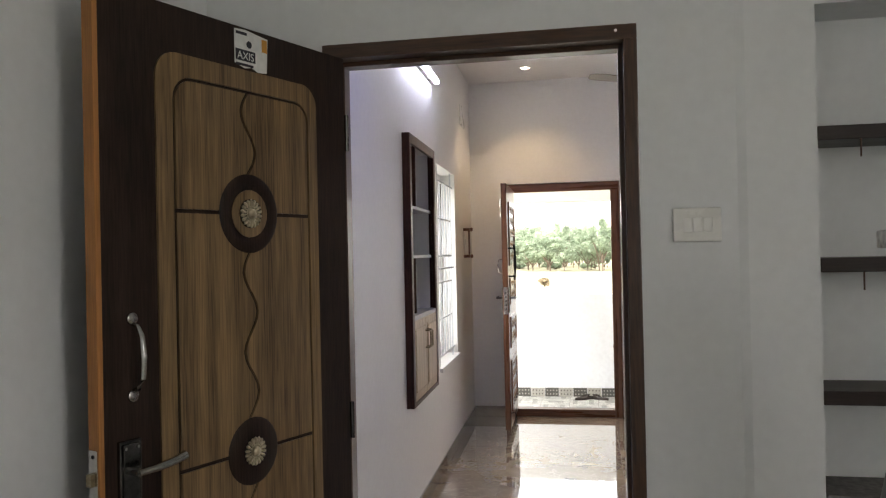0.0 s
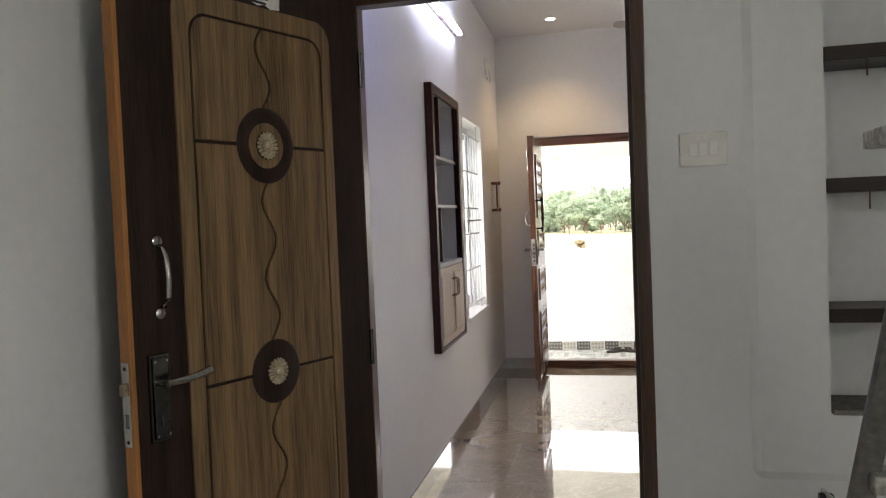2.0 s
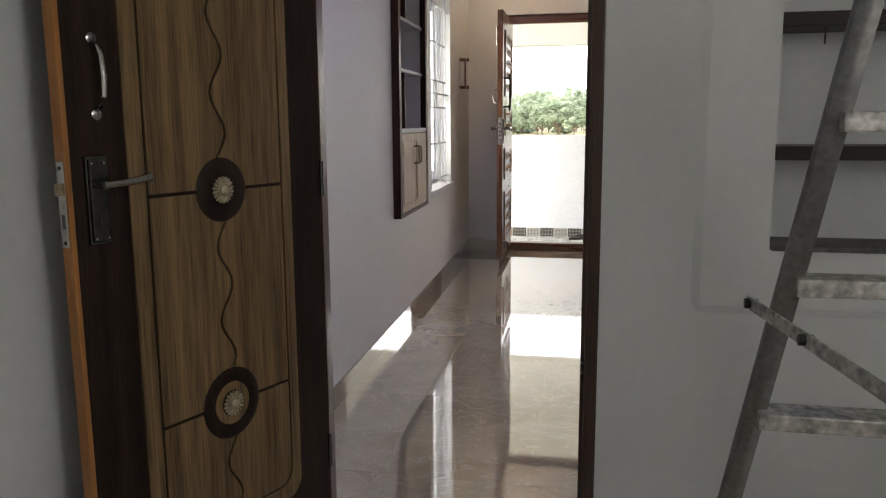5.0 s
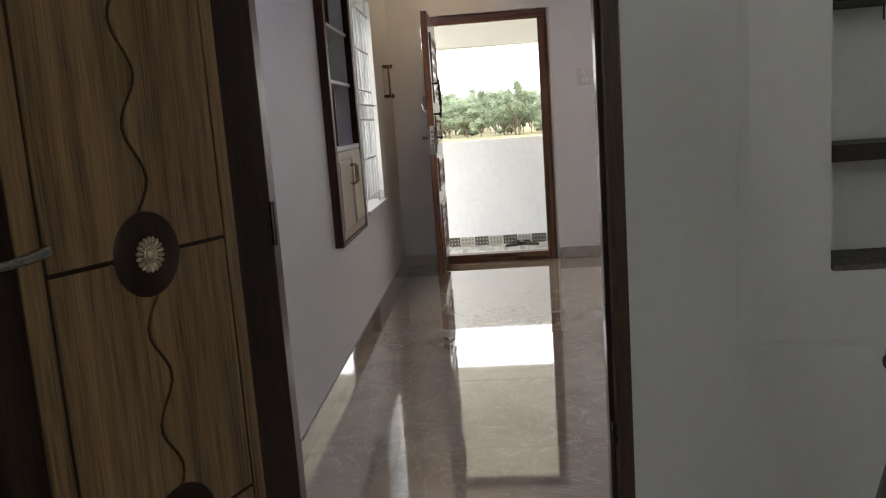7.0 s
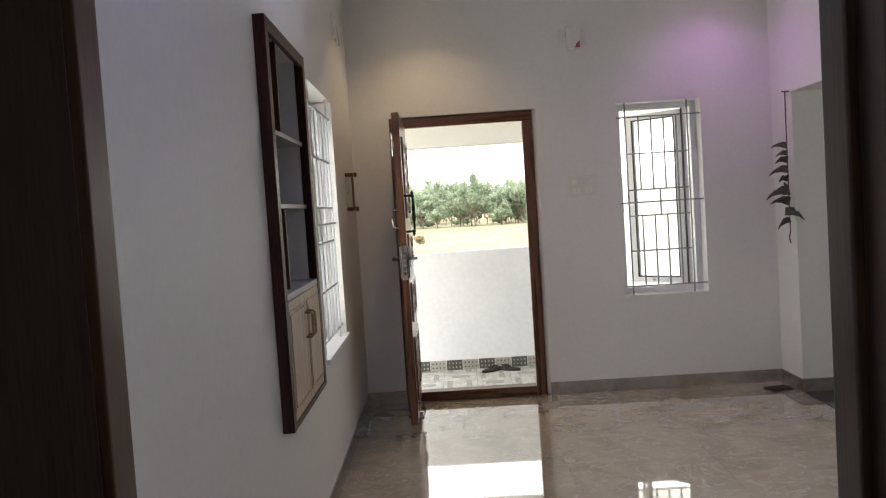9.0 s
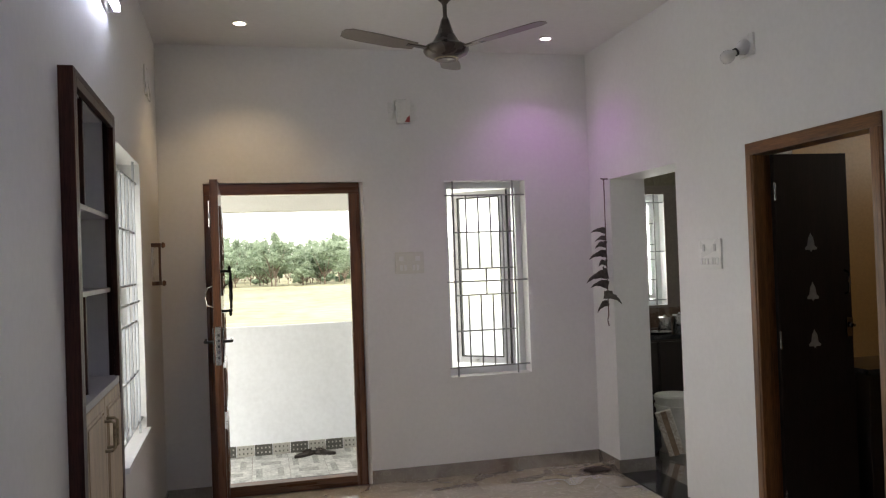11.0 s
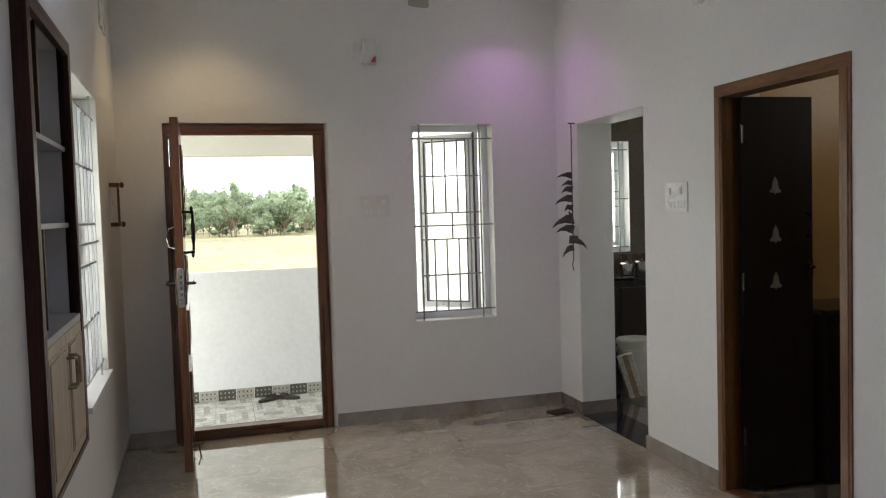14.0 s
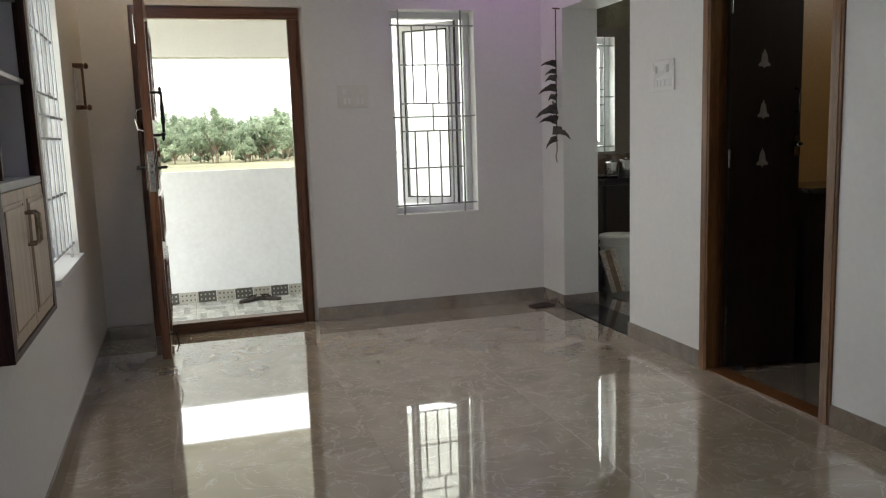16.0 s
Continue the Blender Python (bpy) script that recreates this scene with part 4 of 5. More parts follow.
# ---- far wall box ----
bb = thing("bell_box", pose(1.642, FY, 2.635), "small white door chime with a red corner mark", "door chime")
part("case", boxes((-0.050, 0.050, -0.055, 0.0, -0.085, 0.085), bevel=0.008), M_PLASTIC, bb, smooth=True)
part("backplate", boxes((-0.105, 0.105, -0.008, -0.0, -0.06, 0.07), bevel=0.003), M_PLASTIC, bb)
part("red_mark", prism([(0.005, -0.079), (0.043, -0.079), (0.043, -0.030), (0.025, -0.045)], -0.0575, -0.0555), M_RED, bb)

# ---- ceiling lights and fan ----
def downlight(x, y, mat, label):
    d = thing("downlight", pose(x, y, CEIL), label, "ceiling light", "recessed ceiling lights")
    part("rim", lathe([(0.034, -0.001), (0.050, -0.001), (0.050, -0.006), (0.046, -0.010), (0.036, -0.010), (0.034, -0.004)], 28), M_PLASTIC, d, smooth=True)
    part("lens", lathe([(0, -0.0015), (0.036, -0.0015), (0.034, -0.007), (0, -0.009)], 24), mat, d, "glowing lens", True)
    return d


downlight(0.534, 4.58, M_LEDW, "small round warm white recessed ceiling light")
downlight(2.593, 4.70, M_LEDP, "small round violet-white recessed ceiling light")
downlight(0.50, 0.72, M_LEDB, "small round blue-white recessed ceiling light")
# Unseen fitting, added by symmetry to go with the right wall fill.
downlight(2.593, 0.72, M_LEDW, "small round warm white recessed ceiling light")
spot_lamp("downlight_lamp", (0.50, 0.72, CEIL - 0.03), SPOTB, (0.22, 0.28, 1.0))
# Added cool fill that brightens the near part of the right wall.
spot_lamp("downlight_lamp", (2.593, 0.72, CEIL - 0.03), SPOTC, (0.90, 1.0, 0.98))
spot_lamp("downlight_lamp", (0.534, 4.58, CEIL - 0.03), SPOTW, (1.0, 0.74, 0.42))
spot_lamp("downlight_lamp", (2.593, 4.70, CEIL - 0.03), SPOTP, (0.72, 0.26, 1.0))

FANX, FANY, FANZ = 1.655, 3.80, 2.735
fan = thing("ceiling_fan", pose(FANX, FANY, FANZ), "brown enamelled three-blade ceiling fan at rest", "fan")
part("canopy", lathe([(0, 0.348), (0.085, 0.348), (0.080, 0.335), (0.052, 0.29), (0.020, 0.262), (0.014, 0.25), (0, 0.25)], 28), M_BRONZE, fan, smooth=True)
part("rod", tube([(0, 0, 0.10), (0, 0, 0.30)], 0.012, 12), M_BRONZE, fan, smooth=True)
part("lower_cone", lathe([(0.014, 0.18), (0.022, 0.165), (0.045, 0.09), (0.075, 0.04), (0.10, 0.022), (0.0, 0.022)], 28), M_BRONZE, fan, smooth=True)
hub = part("motor", lathe([(0, 0.026), (0.105, 0.024), (0.125, 0.010), (0.128, -0.008), (0.118, -0.026), (0.085, -0.044), (0.060, -0.050), (0.055, -0.062), (0.0, -0.066)], 36), M_BRONZE, fan, "round motor housing", True)
part("trim_ring", lathe([(0.060, -0.0505), (0.068, -0.052), (0.068, -0.056), (0.056, -0.058)], 32), M_BRASS, hub, "brass trim ring", True)
for a in (-46, 74, 194):
    bm = bmesh.new()
    outline = [(0.19, -0.045), (0.30, -0.066), (0.48, -0.070), (0.57, -0.064), (0.605, -0.045), (0.612, 0.0), (0.605, 0.035), (0.57, 0.056), (0.40, 0.055), (0.19, 0.040)]
    low = [bm.verts.new((x, y, -0.002 + 0.14 * y)) for x, y in outline]
    top = [bm.verts.new((x, y, 0.002 + 0.14 * y)) for x, y in outline]
    bm.faces.new(low[::-1])
    bm.faces.new(top)
    for i in range(len(outline)):
        j = (i + 1) % len(outline)
        bm.faces.new((low[i], low[j], top[j], top[i]))
    bl = part("blade", bm, M_BLADE, fan, "long grey-brown metal blade", at=pose(0, 0, -0.012, rz=a) @ pose(0, 0, 0, ry=-4.5))
    part("blade_arm", boxes((0.10, 0.24, -0.018, 0.018, -0.004, 0.006), bevel=0.003), M_BRONZE, bl)
    for x in (0.205, 0.225):
        part("screw", lathe([(0, 0.006), (0.005, 0.006), (0.005, 0.009), (0, 0.009)], 8), M_STEEL, bl, at=pose(x, 0, 0))

# ---- lamp holder on the right wall ----
lb = thing("bulb_holder", pose(RX, 3.096, 2.60), "white angled wall lamp holder with an unlit bulb", "lamp")
part("base", boxes((-0.012, 0.0, -0.058, 0.058, -0.058, 0.058), bevel=0.004), M_PLASTIC, lb)
sk = part("socket", lathe([(0, 0.0), (0.040, 0.0), (0.038, 0.02), (0.028, 0.045), (0.024, 0.065), (0, 0.065)], 20), M_PLASTIC, lb, smooth=True, at=pose(-0.010, 0, 0, ry=-118))
part("collar", lathe([(0.0, 0.062), (0.021, 0.062), (0.021, 0.074), (0, 0.074)], 18), M_BLACKIRON, sk, "black collar", True)
part("bulb", lathe([(0, 0.072), (0.014, 0.072), (0.017, 0.085), (0.030, 0.105), (0.035, 0.125), (0.030, 0.147), (0.016, 0.158), (0, 0.160)], 20), M_BULB, sk, "frosted bulb", True)

# ---- overhead unit on the right wall ----
oc = thing("overhead_cabinet", pose(0, 0, 0), "dark brown overhead wall cabinet high on the wall", "cabinet")
part("body", boxes((2.775, RX, 0.60, 1.86, 2.235, 3.04), bevel=0.003), M_CABFRAME, oc)
part("bottom_rail", boxes((2.765, 2.785, 0.595, 1.87, 2.21, 2.275), bevel=0.003), M_CABFRAME, oc)
for k in range(2):
    part("door", boxes((2.757, 2.774, 0.62 + k * 0.62, 1.225 + k * 0.62, 2.285, 3.02), bevel=0.003), M_CABFRAME, oc)

# ---- bench in the corner of the room ----
bn = thing("wooden_bench", pose(0, 0, 0), "low brown wooden bench against the wall", "bench")
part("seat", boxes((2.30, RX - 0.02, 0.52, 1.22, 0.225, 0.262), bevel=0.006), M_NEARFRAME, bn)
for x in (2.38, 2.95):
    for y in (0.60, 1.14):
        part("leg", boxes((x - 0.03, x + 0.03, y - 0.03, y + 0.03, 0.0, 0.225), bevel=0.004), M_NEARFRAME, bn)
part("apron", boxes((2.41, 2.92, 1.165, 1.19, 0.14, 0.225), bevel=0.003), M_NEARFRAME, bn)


# ---- bathroom ----
bf = thing("door_frame_3", pose(0, 0, 0), "teak varnished timber frame of the bathroom door", "door frame", kind="structure")
w = 0.062
for y0, y1, s in ((BY0, BY0 + w, 1), (BY1 - w, BY1, -1)):
    part("jamb", boxes((RX - 0.010, RX + 0.055, y0, y1, 0, BTOP - w), (RX + 0.055, RX + 0.11, y0 if s > 0 else y0 + 0.015, y1 - 0.015 if s > 0 else y1, 0, BTOP - w), bevel=0.004), M_TEAK, bf)
    yb = y1 - 0.006 if s > 0 else y0
    part("bead", boxes((RX - 0.014, RX - 0.010, min(y0, y1) + 0.012, max(y0, y1) - 0.012, 0, BTOP - w), bevel=0.0015), M_TEAK, bf)
part("head", boxes((RX - 0.010, RX + 0.11, BY0, BY1, BTOP - w, BTOP), bevel=0.004), M_TEAK_H, bf)
part("sill", boxes((RX - 0.004, RX + 0.10, BY0 + w, BY1 - w, 0, 0.012), bevel=0.002), M_TEAK_H, bf)
BD = pose(RX + 0.085, BY1 - w - 0.004, 0, rz=-3.5)
bd = thing("door_3", BD, "near-black bathroom door with bell motifs, standing open inwards", "door", kind="structure")
part("leaf", boxes((0.0, 0.408, -0.032, 0.0, 0.02, 2.04), bevel=0.002), M_BLACKDOOR, bd)
for z in (1.60, 1.35, 1.11):
    part("bell_motif", prism([(-0.030, 0.0), (-0.034, 0.010), (-0.020, 0.022), (-0.014, 0.060), (-0.006, 0.072), (0.0, 0.086), (0.006, 0.072), (0.014, 0.060), (0.020, 0.022), (0.034, 0.010), (0.030, 0.0), (0.008, 0.0), (0.0, -0.010), (-0.008, 0.0)], -0.034, -0.0315), M_BELL, bd, "grey bell-shaped motif", at=pose(0.19, 0, z - 0.05))
part("pull_handle", tube([(0.375, -0.032, 1.44), (0.375, -0.060, 1.43), (0.375, -0.068, 1.38), (0.375, -0.060, 1.33), (0.375, -0.032, 1.32)], 0.006, 8), M_GUN, bd, "dull bow handle", True)
bk = part("latch", boxes((0.37, 0.405, -0.040, -0.032, 1.10, 1.20), bevel=0.003), M_GUN, bd, "dark latch")
part("knob", lathe([(0, 0), (0.008, 0), (0.008, 0.015), (0.014, 0.022), (0.012, 0.032), (0, 0.034)], 12, "y"), M_GUN, bk, smooth=True, at=pose(0.388, -0.074, 1.16))
for z in (0.3, 1.1, 1.85):
    part("hinge", tube([(0.0, -0.036, z - 0.045), (0.0, -0.036, z + 0.045)], 0.006, 8), M_GUN, bd)
RB0 = RX + RT
# The high opening in the end wall is unseen, added for the fill lamp.
structure("wall_bath", boxes((RB0, 5.0, 3.40, 3.50, -0.1, CEIL), (4.9, 5.0, 1.5, 3.40, -0.1, 2.1), (4.9, 5.0, 1.5, 3.40, 2.5, CEIL), (4.9, 5.0, 1.5, 2.0, 2.1, 2.5), (4.9, 5.0, 2.6, 3.40, 2.1, 2.5), (RB0, 5.0, 1.4, 1.5, -0.1, CEIL)), M_BATHWALL, "tan tiled bathroom walls", "wall")
structure("floor_bath", boxes((RX + 0.10, 5.0, 1.4, 3.5, -0.1, -0.003)), M_SKIRT, "grey-brown bathroom floor", "floor")
structure("ceiling_bath", boxes((RB0, 5.0, 1.4, 3.5, CEIL, CEIL + 0.1)), M_CEIL, "plain bathroom ceiling", "ceiling")
vc = thing("vanity_cabinet", pose(0, 0, 0), "dark low cabinet inside the bathroom", "cabinet")
part("body", boxes((3.62, 4.6, 3.0, 3.395, 0.0, 0.90), bevel=0.004), M_BLACKDOOR, vc)
part("worktop", boxes((3.60, 4.62, 2.98, 3.395, 0.90, 0.93), bevel=0.003), M_GRANITE, vc, "black stone top")


# ---- kitchen ----
KX1 = 5.6
KFY = 5.12
structure("floor_kitchen", boxes((RX + RT, KX1, 3.5, 6.9, -0.1, -0.002)), M_SKIRT, "grey-brown kitchen floor tiles", "floor")
structure("kitchen_threshold", boxes((RX + 0.004, RX + RT, KY0 + 0.01, KY1 - 0.01, -0.05, 0.004), bevel=0.001), M_GRANITE, "polished black granite strip in the doorway", "threshold")
KW = (3.72, 4.335, 1.07, 2.11)
KB = 6.30
structure("wall_kitchen", boxes((RX + RT, KW[0], KB, KB + 0.2, -0.1, CEIL), (KW[1], KX1, KB, KB + 0.2, -0.1, CEIL), (KW[0], KW[1], KB, KB + 0.2, -0.1, KW[2]), (KW[0], KW[1], KB, KB + 0.2, KW[3], CEIL),
          (KX1, KX1 + 0.1, 3.5, KB + 0.2, -0.1, CEIL), (RX + RT, KX1, 3.51, 3.6, -0.1, CEIL), (RX + RT - 0.1, RX + RT, FY + FT, KB + 0.2, -0.1, CEIL)), M_WALL, "painted kitchen walls", "wall")
kt = structure("wall_tiling", boxes((RX + RT, KW[0], KB - 0.004, KB, 0.0, 2.6), (KW[1], KX1, KB - 0.004, KB, 0.0, 2.6), (KW[0], KW[1], KB - 0.004, KB, KW[3], 2.6), (KW[0], KW[1], KB - 0.004, KB, 0.0, KW[2])), M_GROUT, "glazed brown and olive kitchen wall tiles", "wall tiles")
structure("ceiling_kitchen", boxes((RX + RT, KX1, 3.5, KB + 0.2, CEIL, CEIL + 0.1)), M_CEIL, "plain kitchen ceiling", "ceiling")
window_grille("window_grille", pose(KW[0], KB + 0.02, KW[2]), KW[1] - KW[0], KW[3] - KW[2], M_GRILLE, "grey painted square-bar grille in the kitchen window")
upvc_window("window_3", pose(KW[0], KB + 0.13, KW[2]), KW[1] - KW[0], KW[3] - KW[2], "white plastic kitchen window", None, True)
kc = thing("kitchen_counter", pose(0, 0, 0), "dark red-brown kitchen base unit", "cabinet")
part("body", boxes((RX + RT + 0.02, KX1 - 0.02, KB - 0.57, KB - 0.006, 0.10, 0.815), bevel=0.004), M_CABDARK, kc)
part("plinth", boxes((RX + RT + 0.02, KX1 - 0.02, KB - 0.50, KB - 0.006, 0.0, 0.10)), M_BLACKDOOR, kc)
for k in range(4):
    dd = part("door", boxes((RX + RT + 0.04 + k * 0.54, RX + RT + 0.56 + k * 0.54, KB - 0.588, KB - 0.571, 0.13, 0.795), bevel=0.003), M_CABDARK, kc)
tagged(part("worktop", boxes((RX + RT + 0.01, KX1 - 0.01, KB - 0.61, KB - 0.006, 0.817, 0.855), bevel=0.004), M_GRANITE), "polished black granite kitchen worktop", "worktop")
for k, (x, y, r, h) in enumerate(((4.13, KB - 0.30, 0.058, 0.135), (4.285, KB - 0.29, 0.062, 0.15))):
    po = thing("steel_canister", pose(x, y, 0.855), "shiny steel kitchen canister with a lid", "canister", "canisters on the worktop")
    part("can", lathe([(0, 0), (r * 0.97, 0), (r, 0.006), (r, h * 0.85), (0, h * 0.85)], 28), M_STEELPOT, po, smooth=True)
    part("lid", lathe([(0, h * 0.85), (r * 1.06, h * 0.85), (r * 1.06, h * 0.93), (r * 0.9, h * 0.98), (0.014, h), (0.014, h + 0.012), (0, h + 0.014)], 28), M_STEELPOT, po, smooth=True)
tr = thing("steel_plate", pose(4.0, KB - 0.45, 0.855), "round shallow steel plate on the worktop", "plate")
part("dish", lathe([(0, 0.002), (0.08, 0.002), (0.115, 0.018), (0.118, 0.018), (0.085, 0.0), (0, 0.0)], 28), M_STEELPOT, tr, smooth=True)
bu = thing("plastic_bucket", pose(3.765, 5.22, 0.0), "white lidded paint bucket on the kitchen floor", "bucket")
part("tub", lathe([(0, 0), (0.13, 0), (0.132, 0.006), (0.150, 0.40), (0, 0.40)], 32), M_BUCKET, bu, smooth=True)
part("band", lathe([(0.148, 0.345), (0.157, 0.345), (0.158, 0.365), (0.149, 0.365)], 32), M_BUCKET, bu, smooth=True)
part("lid", lathe([(0, 0.401), (0.158, 0.401), (0.160, 0.43), (0.150, 0.442), (0.142, 0.436), (0, 0.436)], 32), M_BUCKET, bu, smooth=True)
pk = thing("wrapped_package", pose(3.60, 5.00, 0.0, rz=-24), "tall plastic-wrapped carton leaning in the kitchen", "carton")
part("carton", boxes((-0.02, 0.10, -0.02, 0.04, 0.0, 0.34), bevel=0.008), M_PLYWRAP, pk, at=pose(0, 0, 0.02, ry=-16))
part("tape", boxes((0.02, 0.06, -0.0215, -0.020, 0.0, 0.34)), M_BTAN, pk, "brown tape strip", at=pose(0, 0, 0.02, ry=-16))
bg = thing("dark_sack", pose(3.47, 5.20, 0.0), "dark slumped plastic sack on the kitchen floor", "sack")
bm = lathe([(0, 0), (0.10, 0.0), (0.135, 0.05), (0.13, 0.16), (0.10, 0.27), (0.05, 0.34), (0, 0.36)], 20)
for v in bm.verts:
    v.co += 0.03 * noise.noise_vector(v.co * 9)
    v.co.z = max(0.0, v.co.z)
part("sack", bm, M_DARKBAG, bg, smooth=True)

# ---- toran of cloth birds by the kitchen opening ----
to_ = thing("bird_garland", pose(RX - 0.030, 4.80, 1.05), "hanging string of small grey cloth birds", "wall hanging")
part("cord", tube([(0, 0, 0.07), (0, 0.002, 0.5), (0, 0.0, 1.05)], 0.004, 6), M_CORD, to_, "brown cord")
part("hook", tube([(0.030, 0.0, 1.055), (-0.010, 0.0, 1.055), (-0.014, 0.015, 1.06)], 0.005, 6), M_CORD, to_)
random.seed(5)


def bird():
    """A folded cloth bird: slim body, drooping beak and two splayed wing flaps."""
    body = tube([(0, -0.004, -0.004), (0, 0.022, 0.004), (0, 0.052, 0.006), (0, 0.080, -0.003), (0, 0.108, -0.019)], [0.006, 0.013, 0.012, 0.008, 0.0015], 8)
    flaps = []
    for s in (-1, 1):
        f = prism([(-0.012, 0.022), (0.018, 0.030), (0.050, 0.017), (0.082, -0.002), (0.062, -0.010), (0.034, -0.012), (0.012, -0.024), (-0.010, -0.030)], -0.002, 0.002)
        bmesh.ops.transform(f, matrix=Matrix.Translation((s * 0.009, 0, 0)) @ Matrix.Rotation(radians(24 * s), 4, "Y") @ Matrix.Rotation(radians(90), 4, "Z"), verts=f.verts)
        flaps.append(f)
    return joined(body, *flaps)


bird_mesh = mesh_of("bird", bird(), M_TORAN, True)
for z, tilt, yaw, size in ((0.685, 2, 70, 1.0), (0.632, -8, 40, 0.8), (0.585, -6, 112, 1.05), (0.520, -10, 62, 1.25), (0.455, -6, 125, 1.0), (0.410, -24, 150, 0.9), (0.372, -14, 70, 1.55), (0.298, 2, 98, 1.35), (0.225, -20, -140, 1.4), (0.165, -34, 84, 1.0)):
    ob = new("cloth_bird", bird_mesh)
    ob.parent = to_
    ob.matrix_basis = pose(-0.012, 0.0, z, rx=tilt, rz=yaw) @ Matrix.Scale(size * 0.88, 4)
part("tassel", tube([(0, 0, 0.08), (-0.005, 0.01, 0.04), (0, 0, 0.0)], 0.004, 6), M_CORD, to_)
dm = thing("floor_drain_cover", pose(2.95, 4.90, 0.0), "small dark mat lying by the wall corner", "mat")
part("mat", boxes((-0.09, 0.07, -0.06, 0.05, 0.001, 0.012), bevel=0.003), M_SLIPPER, dm, at=pose(0, 0, 0, rz=12))

# ---- porch ----
PY = 6.72
structure("porch_floor", boxes((-3.0, 7.0, FY + FT, 8.9, -0.354, -0.104)), M_GROUT, "porch slab under patterned tiles", "floor")
structure("doorway_slab", boxes((DX0, DX1, FY + 0.05, FY + FT, -0.12, -0.006)), M_SKIRT, "doorway floor strip", "floor")
structure("parapet", boxes((-3.0, 7.0, PY, PY + 0.12, -0.354, 1.033), bevel=0.006), M_PARAPET, "whitewashed cement parapet wall of the porch", "parapet")
structure("porch_roof", boxes((-1.0, 4.8, FY + FT, 8.95, 2.95, 3.10), (-1.0, 4.8, 8.70, 8.95, 2.19, 2.95)), M_EXT, "cream painted porch roof with a deep front beam", "roof")
for x in (-1.0, 4.6):
    structure("porch_pillar", boxes((x, x + 0.2, 8.70, 8.95, -1.2, 2.19), bevel=0.01), M_EXT, "cream painted square porch pillar", "pillar")
for x, y, a in ((0.95, PY - 0.15, 38), (1.10, PY - 0.14, 148)):
    sl = thing("slipper", pose(x, y, -0.10, rz=a), "dark brown rubber slipper lying on the porch", "slipper", "pair of slippers")
    outline = [(0.125 * math.cos(u), 0.042 * math.sin(u) * (1 + 0.18 * math.cos(u))) for u in np.linspace(0, 2 * math.pi, 24)[:-1]]
    bm = bmesh.new()
    lo = [bm.verts.new((x_, y_, 0.0)) for x_, y_ in outline]
    hi = [bm.verts.new((x_, y_, 0.022)) for x_, y_ in outline]
    bm.faces.new(lo[::-1])
    bm.faces.new(hi)
    for i in range(len(outline)):
        j = (i + 1) % len(outline)
        bm.faces.new((lo[i], lo[j], hi[j], hi[i]))
    part("sole", bm, M_SLIPPER, sl)
    part("strap", tube([(0.0, -0.045, 0.02), (0.03, -0.027, 0.038), (0.06, 0.0, 0.040), (0.03, 0.027, 0.038), (0.0, 0.045, 0.02)], 0.009, 8), M_SLIPPER, sl, smooth=True)

# ---- field and trees ----
structure("plinth", boxes((W0 + 0.3, 5.6, -3.7, 8.9, -1.25, -0.355)), M_EXT, "cream painted raised house plinth", "plinth")
structure("ground", boxes((-900, 900, -900, 1800, -2.4, -1.2)), M_FIELD, "dry yellow-green grass field", "ground")


def leaf_mesh(seed, rx, rz, count, conical=False):
    rng = random.Random(seed)
    verts, faces = [], []
    lobes = [(rng.uniform(-0.8, 0.8) * rx, rng.uniform(-0.8, 0.8) * rx, rng.uniform(-0.6, 0.65) * rz, rng.uniform(0.16, 0.36)) for _ in range(26)]
    for _ in range(count):
        cx, cy, cz, s = rng.choice(lobes)
        d = Vector((rng.gauss(0, 1), rng.gauss(0, 1), rng.gauss(0, 1))).normalized() * (rng.random() ** 0.4)
        c = Vector((cx + d.x * s * rx, cy + d.y * s * rx, cz + d.z * s * rz * 0.9))
        if conical:
            h = rng.random()
            a = rng.uniform(0, 6.283)
            r = rx * (1 - h) ** 0.6 * rng.uniform(0.2, 1.0) + 0.05
            r *= 0.35 + 0.65 * abs(math.sin(9.0 * h + 1.3 * math.sin(a)))
            c = Vector((r * math.cos(a), r * math.sin(a), (h - 0.5) * 2 * rz))
        size = rng.uniform(0.10, 0.24)
        u = Vector((rng.gauss(0, 1), rng.gauss(0, 1), rng.gauss(0, 0.6))).normalized() * size
        v = u.cross(Vector((rng.gauss(0, 1), rng.gauss(0, 1), rng.gauss(0, 1)))).normalized() * size * 0.6
        i = len(verts)
        verts += [c - u, c - v, c + u, c + v]
        faces.append((i, i + 1, i + 2, i + 3))
    me = bpy.data.meshes.new("crown")
    me.from_pydata([tuple(v) for v in verts], [], faces)
    me.materials.append(M_LEAF)
    return me


